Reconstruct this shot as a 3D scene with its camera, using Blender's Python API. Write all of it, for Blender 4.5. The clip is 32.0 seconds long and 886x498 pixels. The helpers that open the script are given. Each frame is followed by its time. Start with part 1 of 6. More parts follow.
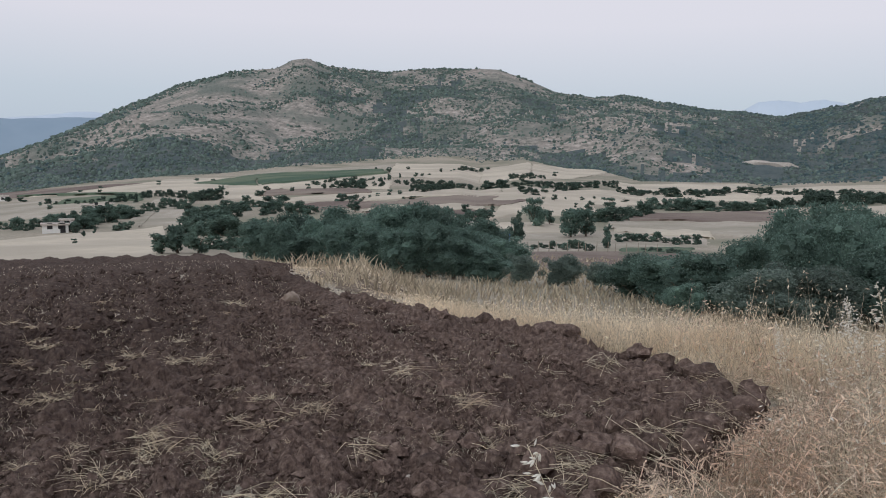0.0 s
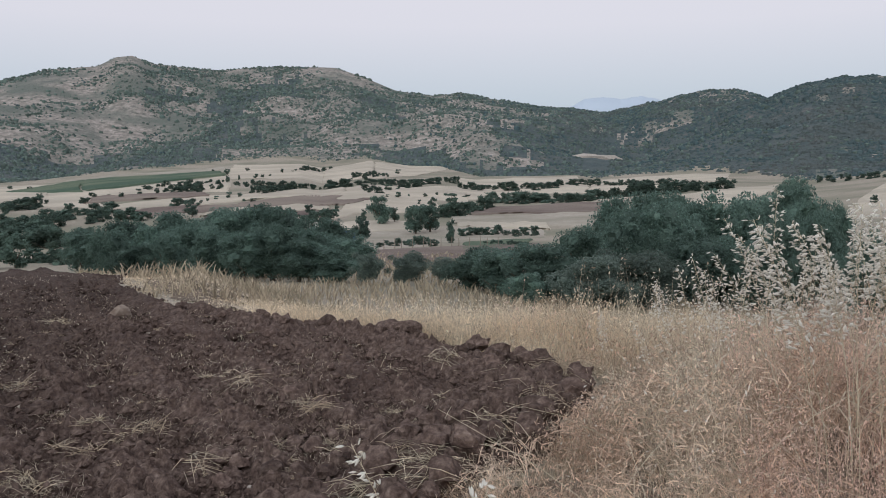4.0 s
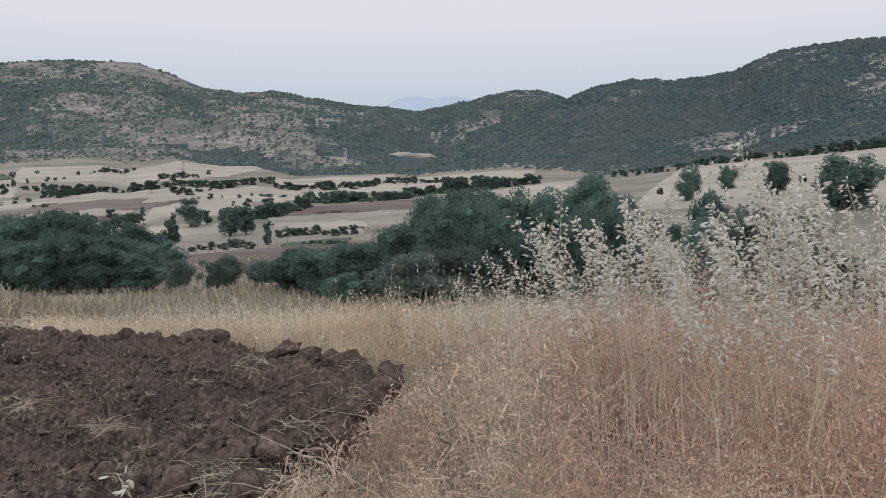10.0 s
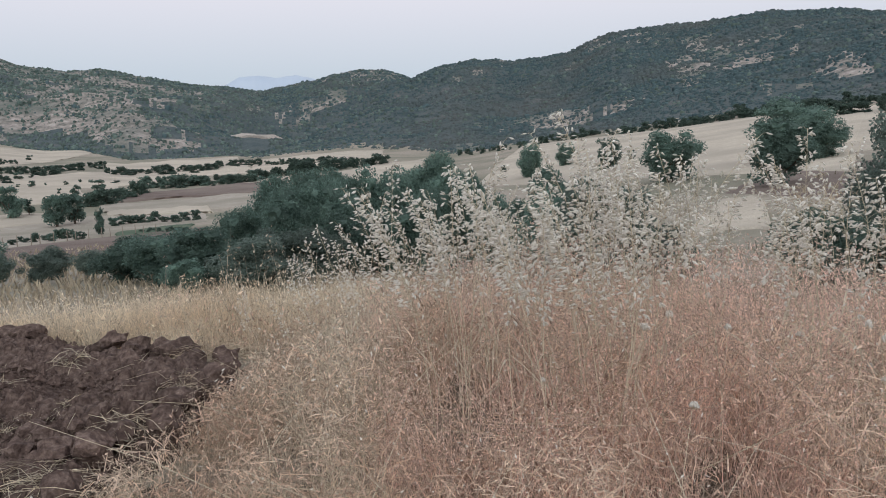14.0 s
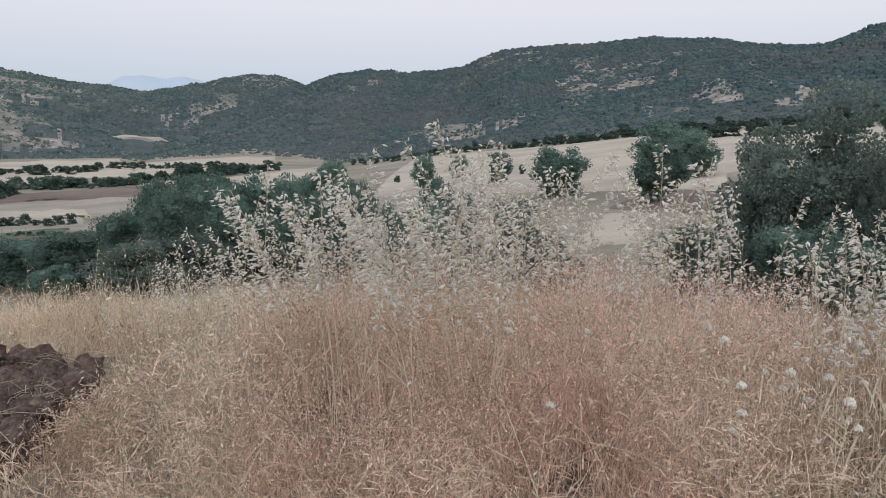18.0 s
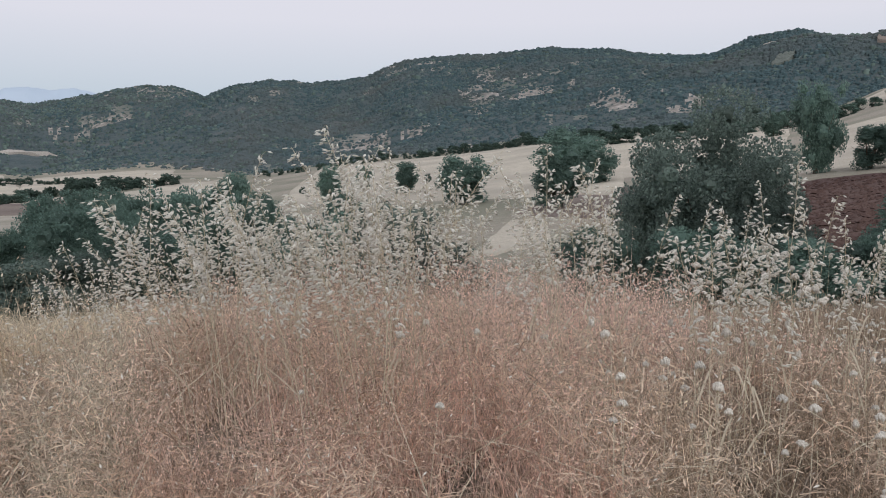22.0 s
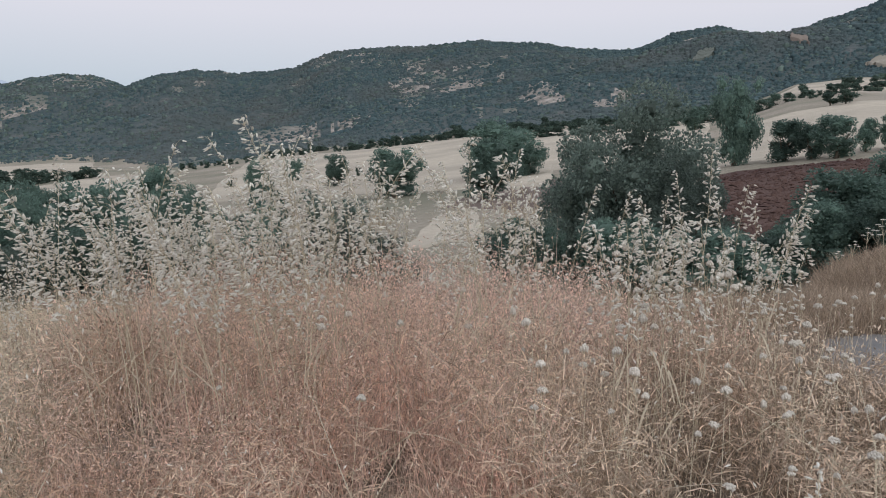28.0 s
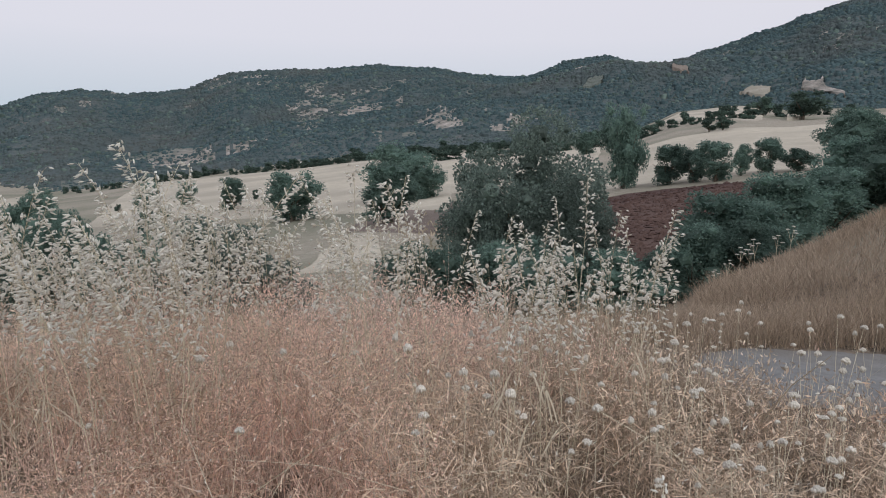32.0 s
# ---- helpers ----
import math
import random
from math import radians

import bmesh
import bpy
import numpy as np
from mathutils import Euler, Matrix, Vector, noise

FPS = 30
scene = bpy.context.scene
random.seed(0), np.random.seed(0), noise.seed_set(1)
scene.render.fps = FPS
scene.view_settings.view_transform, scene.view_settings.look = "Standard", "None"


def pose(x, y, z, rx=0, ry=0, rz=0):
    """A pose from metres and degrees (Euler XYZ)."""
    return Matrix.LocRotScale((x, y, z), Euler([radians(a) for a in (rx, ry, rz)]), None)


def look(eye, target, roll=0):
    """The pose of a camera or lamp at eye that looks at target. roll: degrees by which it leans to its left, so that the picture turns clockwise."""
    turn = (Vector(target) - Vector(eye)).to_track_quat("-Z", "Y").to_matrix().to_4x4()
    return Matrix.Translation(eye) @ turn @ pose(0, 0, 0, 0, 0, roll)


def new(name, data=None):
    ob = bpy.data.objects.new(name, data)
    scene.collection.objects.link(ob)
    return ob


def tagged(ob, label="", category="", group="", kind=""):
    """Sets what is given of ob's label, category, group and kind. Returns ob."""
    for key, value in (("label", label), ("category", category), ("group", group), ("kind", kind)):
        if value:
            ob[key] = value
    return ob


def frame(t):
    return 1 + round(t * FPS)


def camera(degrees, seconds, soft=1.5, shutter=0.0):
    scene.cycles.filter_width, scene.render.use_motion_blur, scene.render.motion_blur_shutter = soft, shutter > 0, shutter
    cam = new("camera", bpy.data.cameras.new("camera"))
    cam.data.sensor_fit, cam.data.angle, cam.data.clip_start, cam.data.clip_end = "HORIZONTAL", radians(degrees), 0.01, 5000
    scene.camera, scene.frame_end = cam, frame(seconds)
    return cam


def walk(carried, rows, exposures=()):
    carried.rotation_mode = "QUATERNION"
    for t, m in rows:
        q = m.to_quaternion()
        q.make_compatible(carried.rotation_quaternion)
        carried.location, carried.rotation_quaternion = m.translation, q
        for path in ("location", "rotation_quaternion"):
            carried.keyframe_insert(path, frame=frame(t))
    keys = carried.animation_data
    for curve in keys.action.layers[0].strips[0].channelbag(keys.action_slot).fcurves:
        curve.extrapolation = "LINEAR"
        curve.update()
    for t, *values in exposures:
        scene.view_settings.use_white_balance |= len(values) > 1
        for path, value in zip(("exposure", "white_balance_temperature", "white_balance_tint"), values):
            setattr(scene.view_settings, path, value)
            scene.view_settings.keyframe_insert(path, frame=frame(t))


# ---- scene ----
cam = camera(60.4, 32.0, soft=1.0)
EYE = 1.55
# seconds, place from the first eye, turn
PATH = [
    (0, -0.000, -0.001, 0.000, 82.94, -1.18, -0.00),
    (0.5, 0.011, -0.002, 0.003, 82.79, -1.02, -1.14),
    (1, 0.021, -0.012, 0.010, 82.98, -0.84, -3.62),
    (1.5, 0.033, -0.020, 0.012, 83.07, -0.49, -6.06),
    (2, 0.041, -0.022, 0.014, 83.37, -0.14, -7.55),
    (2.5, 0.044, -0.032, 0.018, 83.36, -0.09, -8.37),
    (3, 0.057, -0.035, 0.019, 83.22, 0.17, -9.29),
    (3.5, 0.055, -0.053, 0.020, 83.01, 0.18, -10.53),
    (5.5, 0.097, -0.040, 0.020, 82.84, 0.14, -14.97),
    (6, 0.103, -0.047, 0.021, 82.62, 0.55, -16.03),
    (6.5, 0.102, -0.053, 0.023, 82.63, 0.70, -17.04),
    (7, 0.107, -0.057, 0.023, 82.82, 0.79, -17.73),
    (7.5, 0.114, -0.071, 0.027, 82.90, 0.79, -19.11),
    (8, 0.124, -0.076, 0.030, 83.12, 0.78, -20.45),
    (8.5, 0.131, -0.082, 0.032, 83.22, 0.47, -22.24),
    (9, 0.131, -0.084, 0.033, 82.97, 0.34, -23.51),
    (9.5, 0.147, -0.061, 0.030, 82.82, 0.53, -23.90),
    (10, 0.155, -0.068, 0.034, 82.79, 0.49, -25.37),
    (10.5, 0.171, -0.056, 0.032, 82.77, 0.60, -26.29),
    (11, 0.174, -0.054, 0.031, 82.58, 0.55, -27.17),
    (11.5, 0.198, -0.046, 0.022, 82.17, 0.79, -28.80),
    (12, 0.212, -0.054, 0.014, 81.67, 0.77, -30.96),
    (12.5, 0.210, -0.099, 0.017, 81.50, 0.92, -33.06),
    (13, 0.223, -0.096, 0.014, 81.25, 1.13, -34.75),
    (13.5, 0.246, -0.066, 0.001, 81.31, 1.15, -35.86),
    (15.5, 0.297, -0.062, -0.032, 80.30, 0.59, -39.58),
    (16, 0.293, -0.094, -0.034, 80.44, 0.22, -40.76),
    (16.5, 0.305, -0.102, -0.032, 80.86, -0.33, -41.70),
    (17, 0.308, -0.124, -0.032, 81.18, -0.81, -42.72),
    (17.5, 0.309, -0.137, -0.025, 81.70, -0.84, -43.56),
    (18, 0.313, -0.147, -0.027, 81.93, -0.93, -44.58),
    (18.5, 0.321, -0.158, -0.032, 81.85, -0.81, -45.51),
    (19, 0.329, -0.165, -0.038, 81.99, -0.78, -46.39),
    (19.5, 0.334, -0.174, -0.042, 82.13, -0.56, -47.43),
    (20, 0.341, -0.182, -0.045, 82.18, -0.44, -48.17),
    (20.5, 0.352, -0.184, -0.043, 82.38, -0.33, -48.92),
    (21, 0.359, -0.192, -0.044, 82.51, -0.20, -49.83),
    (21.5, 0.363, -0.196, -0.043, 82.64, -0.25, -50.73),
    (22, 0.358, -0.213, -0.046, 82.71, -0.11, -51.61),
    (22.5, 0.361, -0.221, -0.046, 82.67, -0.05, -52.41),
    (23, 0.354, -0.226, -0.040, 82.81, -0.25, -52.71),
    (23.5, 0.361, -0.219, -0.042, 82.70, -0.29, -52.41),
    (24, 0.363, -0.216, -0.042, 82.65, -0.30, -51.99),
    (24.5, 0.365, -0.214, -0.045, 82.57, -0.52, -52.02),
    (26.5, 0.387, -0.211, -0.053, 82.27, -0.88, -54.42),
    (27, 0.395, -0.212, -0.056, 82.26, -0.71, -55.08),
    (27.5, 0.395, -0.221, -0.059, 82.19, -0.47, -55.86),
    (28, 0.399, -0.232, -0.059, 82.18, -0.24, -56.75),
    (28.5, 0.398, -0.243, -0.060, 82.28, -0.04, -57.38),
    (29, 0.401, -0.255, -0.063, 82.15, 0.22, -58.09),
    (29.5, 0.408, -0.265, -0.064, 82.09, 0.47, -58.98),
    (30, 0.415, -0.276, -0.056, 82.77, 0.36, -59.80),
    (30.5, 0.418, -0.287, -0.049, 83.29, -0.10, -61.46),
    (31, 0.411, -0.301, -0.046, 83.52, -0.12, -62.13),
    (31.5, 0.416, -0.302, -0.045, 83.74, -0.29, -62.87),
    (32, 0.413, -0.308, -0.041, 83.94, -0.34, -64.24),
]
walk(cam, [(t, pose(x, y, EYE + z, rx, ry, rz)) for t, x, y, z, rx, ry, rz in PATH], [(0, -0.04), (13, 0.0), (15.6, 0.10), (17.5, 0.08), (20, 0.0), (32, -0.03)])
# ---- world and light: a dim, even evening sky, the sun just gone behind the watcher ----
world = bpy.data.worlds.new("evening_sky")
scene.world = world
world.use_nodes = True
wn, wl = world.node_tree.nodes, world.node_tree.links
wn.clear()
sky = wn.new("ShaderNodeTexSky")
sky.sky_type, sky.sun_disc = "NISHITA", False
sky.sun_elevation, sky.sun_rotation = radians(9), radians(215)
sky.air_density, sky.dust_density, sky.ozone_density = 1.0, 3.0, 1.5
coord = wn.new("ShaderNodeTexCoord")
split = wn.new("ShaderNodeSeparateXYZ")
wl.new(coord.outputs["Generated"], split.inputs[0])
haze = wn.new("ShaderNodeValToRGB")
haze.color_ramp.elements[0].position, haze.color_ramp.elements[0].color = 0.0, (0.52, 0.61, 0.72, 1)
haze.color_ramp.elements[1].position, haze.color_ramp.elements[1].color = 0.30, (0.86, 0.83, 0.91, 1)
for at, colour in ((0.07, (0.60, 0.68, 0.78, 1)), (0.16, (0.79, 0.79, 0.88, 1)), (0.55, (0.79, 0.825, 0.935, 1))):
    haze.color_ramp.elements.new(at).color = colour
wl.new(split.outputs["Z"], haze.inputs["Fac"])
blend = wn.new("ShaderNodeMix")
blend.data_type = "RGBA"
blend.inputs["Factor"].default_value = 0.90
gain = wn.new("ShaderNodeVectorMath")
gain.operation = "SCALE"
gain.inputs["Scale"].default_value = 0.07
wl.new(sky.outputs[0], gain.inputs[0])
wl.new(gain.outputs[0], blend.inputs[6])
wl.new(haze.outputs[0], blend.inputs[7])
back = wn.new("ShaderNodeBackground")
back.inputs["Strength"].default_value = 1.0
wl.new(blend.outputs[2], back.inputs["Color"])
wout = wn.new("ShaderNodeOutputWorld")
wl.new(back.outputs[0], wout.inputs["Surface"])

sun = new("sun", bpy.data.lights.new("sun", "SUN"))
sun.data.energy, sun.data.angle, sun.data.color = 1.0, radians(25), (0.90, 0.96, 0.98)
sun.matrix_world = look((-60, -80, 60), (0, 0, 0))


# ---- materials ----
def mat(name, stops, scale=3.0, detail=6.0, rough=0.9, bump=0.0, bump_scale=40.0, wide=None, wide_scale=0.2, wide_range=(0.4, 0.62), vary=0.0, island=0.0, thin=0.0, squash=None):
    """A procedural surface: stops is a list of (position, colour) over a fine noise; wide a second colour over a coarse one."""
    m = bpy.data.materials.new(name)
    m.use_nodes = True
    n, l = m.node_tree.nodes, m.node_tree.links
    shader = n["Principled BSDF"]
    shader.inputs["Roughness"].default_value = rough
    shader.inputs["Specular IOR Level"].default_value = 0.2
    geo = n.new("ShaderNodeNewGeometry")
    place = geo.outputs["Position"]
    if squash:
        mapping = n.new("ShaderNodeMapping")
        mapping.inputs["Scale"].default_value = squash
        l.new(place, mapping.inputs["Vector"])
        place = mapping.outputs[0]
    fine = n.new("ShaderNodeTexNoise")
    fine.inputs["Scale"].default_value, fine.inputs["Detail"].default_value, fine.inputs["Roughness"].default_value = scale, detail, 0.65
    l.new(place, fine.inputs["Vector"])
    ramp = n.new("ShaderNodeValToRGB")
    for k, (at, colour) in enumerate(stops):
        e = ramp.color_ramp.elements[k] if k < 2 else ramp.color_ramp.elements.new(at)
        e.position, e.color = at, (*colour, 1)
    l.new(fine.outputs["Fac"], ramp.inputs["Fac"])
    colour = ramp.outputs["Color"]
    if wide:
        coarse = n.new("ShaderNodeTexNoise")
        coarse.inputs["Scale"].default_value, coarse.inputs["Detail"].default_value = wide_scale, 4.0
        l.new(place, coarse.inputs["Vector"])
        reach = n.new("ShaderNodeMapRange")
        reach.inputs["From Min"].default_value, reach.inputs["From Max"].default_value = wide_range
        l.new(coarse.outputs["Fac"], reach.inputs["Value"])
        mix = n.new("ShaderNodeMix")
        mix.data_type = "RGBA"
        l.new(reach.outputs[0], mix.inputs["Factor"])
        l.new(colour, mix.inputs[6])
        mix.inputs[7].default_value = (*wide, 1)
        colour = mix.outputs[2]
    for amount, node, socket in ((vary, "ShaderNodeObjectInfo", "Random"), (island, "ShaderNodeNewGeometry", "Random Per Island")):
        if amount:
            info = n.new(node)
            span = n.new("ShaderNodeMapRange")
            span.inputs["To Min"].default_value, span.inputs["To Max"].default_value = 1 - amount, 1 + amount
            l.new(info.outputs[socket], span.inputs["Value"])
            tone = n.new("ShaderNodeHueSaturation")
            l.new(span.outputs[0], tone.inputs["Value"])
            l.new(colour, tone.inputs["Color"])
            colour = tone.outputs[0]
    l.new(colour, shader.inputs["Base Color"])
    if bump:
        rough_noise = n.new("ShaderNodeTexNoise")
        rough_noise.inputs["Scale"].default_value, rough_noise.inputs["Detail"].default_value = bump_scale, 5.0
        l.new(place, rough_noise.inputs["Vector"])
        relief = n.new("ShaderNodeBump")
        relief.inputs["Strength"].default_value, relief.inputs["Distance"].default_value = bump, 1.0 / bump_scale
        l.new(rough_noise.outputs["Fac"], relief.inputs["Height"])
        l.new(relief.outputs[0], shader.inputs["Normal"])
    if thin:
        passing = n.new("ShaderNodeBsdfTranslucent")
        l.new(colour, passing.inputs["Color"])
        both = n.new("ShaderNodeMixShader")
        both.inputs["Fac"].default_value = thin
        l.new(shader.outputs[0], both.inputs[1])
        l.new(passing.outputs[0], both.inputs[2])
        l.new(both.outputs[0], n["Material Output"].inputs["Surface"])
    return m


M_GROUND = mat("dry_earth", [(0.3, (0.26, 0.225, 0.175)), (0.7, (0.42, 0.37, 0.30))], 1.2, bump=0.5, bump_scale=8, wide=(0.22, 0.21, 0.155), wide_scale=0.03)
M_HILL = mat("stony_hillside", [(0.34, (0.13, 0.14, 0.12)), (0.45, (0.25, 0.225, 0.197)), (0.58, (0.39, 0.345, 0.305)), (0.72, (0.54, 0.48, 0.435))], 0.13, 12, bump=0.8, bump_scale=0.2, wide=(0.15, 0.165, 0.142), wide_scale=0.012, wide_range=(0.44, 0.64))
M_SOIL = mat("red_brown_ploughed_soil", [(0.30, (0.042, 0.028, 0.0235)), (0.44, (0.090, 0.061, 0.051)), (0.56, (0.150, 0.107, 0.088)), (0.66, (0.215, 0.160, 0.133)), (0.78, (0.34, 0.272, 0.230))], 26, 14, rough=1.0, bump=1.0, bump_scale=60, wide=(0.080, 0.054, 0.046), wide_scale=0.55, wide_range=(0.50, 0.74), vary=0.25)


def darken_side(m, plain_x, dark_x, tone):
    """Makes a soil's colour darker towards one side of the field."""
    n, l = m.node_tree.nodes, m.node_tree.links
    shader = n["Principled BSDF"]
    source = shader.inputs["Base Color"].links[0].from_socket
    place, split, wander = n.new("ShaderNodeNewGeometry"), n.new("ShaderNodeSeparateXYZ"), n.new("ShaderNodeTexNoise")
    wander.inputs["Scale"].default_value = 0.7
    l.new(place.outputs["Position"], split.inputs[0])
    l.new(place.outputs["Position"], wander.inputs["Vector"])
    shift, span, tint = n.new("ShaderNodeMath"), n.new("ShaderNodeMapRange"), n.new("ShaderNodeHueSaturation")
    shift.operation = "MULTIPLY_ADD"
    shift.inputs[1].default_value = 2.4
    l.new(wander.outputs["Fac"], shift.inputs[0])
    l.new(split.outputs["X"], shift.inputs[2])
    span.inputs["From Min"].default_value, span.inputs["From Max"].default_value = dark_x + 1.2, plain_x + 1.2
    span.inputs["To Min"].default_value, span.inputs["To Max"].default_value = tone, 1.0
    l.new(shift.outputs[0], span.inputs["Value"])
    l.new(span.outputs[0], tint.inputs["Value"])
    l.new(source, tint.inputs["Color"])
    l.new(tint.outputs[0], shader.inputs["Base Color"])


darken_side(M_SOIL, -0.7, -2.6, 0.66)
M_RED = mat("red_ploughed_soil", [(0.35, (0.052, 0.030, 0.027)), (0.5, (0.085, 0.050, 0.043)), (0.68, (0.135, 0.084, 0.070))], 2.4, 10, rough=1.0, bump=0.5, bump_scale=5, wide=(0.12, 0.075, 0.062), wide_scale=0.12)
M_BROWN = mat("brown_fallow_soil", [(0.3, (0.125, 0.094, 0.083)), (0.7, (0.195, 0.150, 0.130))], 0.4, 8, rough=1.0, bump=0.6, bump_scale=2, wide=(0.25, 0.205, 0.17), wide_scale=0.03)
M_WHEAT = mat("reaped_wheat_stubble", [(0.3, (0.46, 0.40, 0.315)), (0.7, (0.60, 0.535, 0.435))], 0.5, 8, rough=1.0, bump=0.5, bump_scale=3, wide=(0.42, 0.37, 0.30), wide_scale=0.035)
M_PALE = mat("bare_pale_earth", [(0.3, (0.34, 0.298, 0.245)), (0.7, (0.46, 0.412, 0.345))], 0.6, 8, rough=1.0, bump=0.5, bump_scale=2, wide=(0.29, 0.265, 0.21), wide_scale=0.05)
M_GREEN = mat("green_crop", [(0.3, (0.045, 0.083, 0.056)), (0.7, (0.08, 0.128, 0.085))], 0.7, 8, rough=1.0, bump=0.5, bump_scale=2, wide=(0.13, 0.16, 0.105), wide_scale=0.03)
M_TRACK = mat("grey_dust_track", [(0.3, (0.17, 0.168, 0.166)), (0.7, (0.27, 0.264, 0.258))], 9, 10, rough=1.0, bump=0.8, bump_scale=40, wide=(0.22, 0.20, 0.18), wide_scale=0.8)
M_LITTER = mat("straw_littered_earth", [(0.38, (0.07, 0.055, 0.043)), (0.58, (0.19, 0.15, 0.115)), (0.70, (0.45, 0.37, 0.29))], 16, 10, rough=1.0, bump=0.8, bump_scale=45, wide=(0.24, 0.19, 0.145), wide_scale=1.5)
M_OAK = mat("oak_leaf", [(0.3, (0.100, 0.158, 0.132)), (0.7, (0.165, 0.240, 0.194))], 2.5, 4, rough=0.6, vary=0.32, island=0.35, thin=0.5)
M_OAK_FAR = mat("far_oak_leaf", [(0.3, (0.080, 0.124, 0.103)), (0.7, (0.132, 0.188, 0.148))], 0.5, 4, rough=0.8, vary=0.25, island=0.35, thin=0.45)
M_GREY_OAK = mat("dusty_oak_leaf", [(0.3, (0.118, 0.158, 0.137)), (0.7, (0.188, 0.235, 0.196))], 2.5, 4, rough=0.6, vary=0.2, island=0.35, thin=0.5)
# Blue of the distance haze is mixed into the scrub and wooded-hill colours.
M_HAZED_SCRUB = mat("oak_scrub", [(0.3, (0.058, 0.094, 0.102)), (0.7, (0.086, 0.128, 0.132))], 0.05, 5, rough=0.95, island=0.16, wide=(0.108, 0.122, 0.118), wide_scale=0.011, wide_range=(0.46, 0.66))
M_HAZED_WOODS = mat("hazed_wooded_hillside", [(0.38, (0.072, 0.098, 0.102)), (0.56, (0.098, 0.120, 0.120)), (0.68, (0.15, 0.145, 0.138)), (0.80, (0.27, 0.24, 0.22))], 0.05, 12, bump=0.8, bump_scale=0.2, wide=(0.085, 0.105, 0.104), wide_scale=0.012, wide_range=(0.46, 0.64))
M_BARK = mat("grey_brown_bark", [(0.3, (0.07, 0.055, 0.042)), (0.7, (0.17, 0.14, 0.11))], 6, 6, rough=0.95, bump=0.8, bump_scale=25, squash=(1, 1, 0.2))
M_STRAW = mat("straw_coloured_grass", [(0.3, (0.49, 0.415, 0.303)), (0.7, (0.836, 0.765, 0.616))], 5, 4, rough=0.8, island=0.5, wide=(0.51, 0.42, 0.318), wide_scale=1.5, wide_range=(0.42, 0.58), thin=0.4)
M_TAN = mat("tan_dry_grass", [(0.3, (0.541, 0.424, 0.32)), (0.7, (0.936, 0.783, 0.631))], 6, 4, rough=0.8, island=0.55, wide=(0.572, 0.414, 0.311), wide_scale=1.5, wide_range=(0.42, 0.58), thin=0.35)
M_CREAM = mat("cream_bank_grass", [(0.3, (0.64, 0.535, 0.392)), (0.7, (0.88, 0.775, 0.613))], 4, 4, rough=0.8, island=0.35, wide=(0.68, 0.555, 0.403), wide_scale=0.9, thin=0.4)
M_FIELD_STONE = mat("earth_stained_stone", [(0.3, (0.20, 0.155, 0.125)), (0.7, (0.34, 0.275, 0.225))], 14, 8, rough=0.95, bump=0.8, bump_scale=40, wide=(0.17, 0.125, 0.10), wide_scale=8)
M_RUSSET = mat("russet_dry_brome", [(0.3, (0.632, 0.424, 0.338)), (0.7, (0.918, 0.675, 0.567))], 4, 4, rough=0.85, island=0.5, wide=(0.734, 0.566, 0.468), wide_scale=1.6, thin=0.4)
M_BLEACHED = mat("bleached_oat_husk", [(0.3, (0.74, 0.70, 0.62)), (0.7, (0.90, 0.87, 0.80))], 30, 3, rough=0.5, island=0.10, thin=0.3)
M_STALK = mat("dry_oat_stalk", [(0.3, (0.54, 0.46, 0.33)), (0.7, (0.72, 0.64, 0.49))], 20, 3, rough=0.6, vary=0.15)
M_FLOWER = mat("dried_white_umbel", [(0.3, (0.50, 0.45, 0.385)), (0.7, (0.76, 0.705, 0.625))], 90, 4, rough=0.9, bump=0.6, bump_scale=180, vary=0.15)
M_SLOPE_GRASS = mat("short_brown_grass", [(0.3, (0.34, 0.262, 0.197)), (0.7, (0.50, 0.40, 0.307))], 4, 4, rough=0.85, island=0.4, wide=(0.39, 0.30, 0.22), wide_scale=0.5, thin=0.3)
M_MEADOW = mat("rough_bank_grass", [(0.3, (0.38, 0.31, 0.225)), (0.7, (0.58, 0.49, 0.37))], 1.0, 5, rough=0.9, island=0.4, wide=(0.33, 0.285, 0.205), wide_scale=0.12, thin=0.35)
M_SCRUB_GREY = mat("grey_green_scrub", [(0.3, (0.085, 0.122, 0.108)), (0.7, (0.135, 0.175, 0.148))], 0.05, 5, rough=0.95, island=0.35)
M_STONE = mat("pale_limestone", [(0.3, (0.40, 0.355, 0.31)), (0.7, (0.62, 0.565, 0.51))], 5, 8, rough=0.95, bump=0.7, bump_scale=14, wide=(0.36, 0.31, 0.27), wide_scale=2)
M_PLASTER = mat("whitewashed_plaster", [(0.3, (0.66, 0.64, 0.61)), (0.7, (0.80, 0.79, 0.76))], 1.5, 5, rough=0.9, bump=0.2, bump_scale=6)
M_DARK = mat("dark_opening", [(0.3, (0.02, 0.02, 0.022)), (0.7, (0.05, 0.05, 0.05))], 2, 3, rough=0.6)
M_BLUE = mat("blue_tarpaulin", [(0.3, (0.05, 0.13, 0.32)), (0.7, (0.10, 0.22, 0.45))], 1.5, 5, rough=0.55, bump=0.3, bump_scale=5)
M_POST = mat("weathered_post_wood", [(0.3, (0.20, 0.16, 0.12)), (0.7, (0.36, 0.31, 0.26))], 15, 5, rough=0.9, bump=0.5, bump_scale=60)


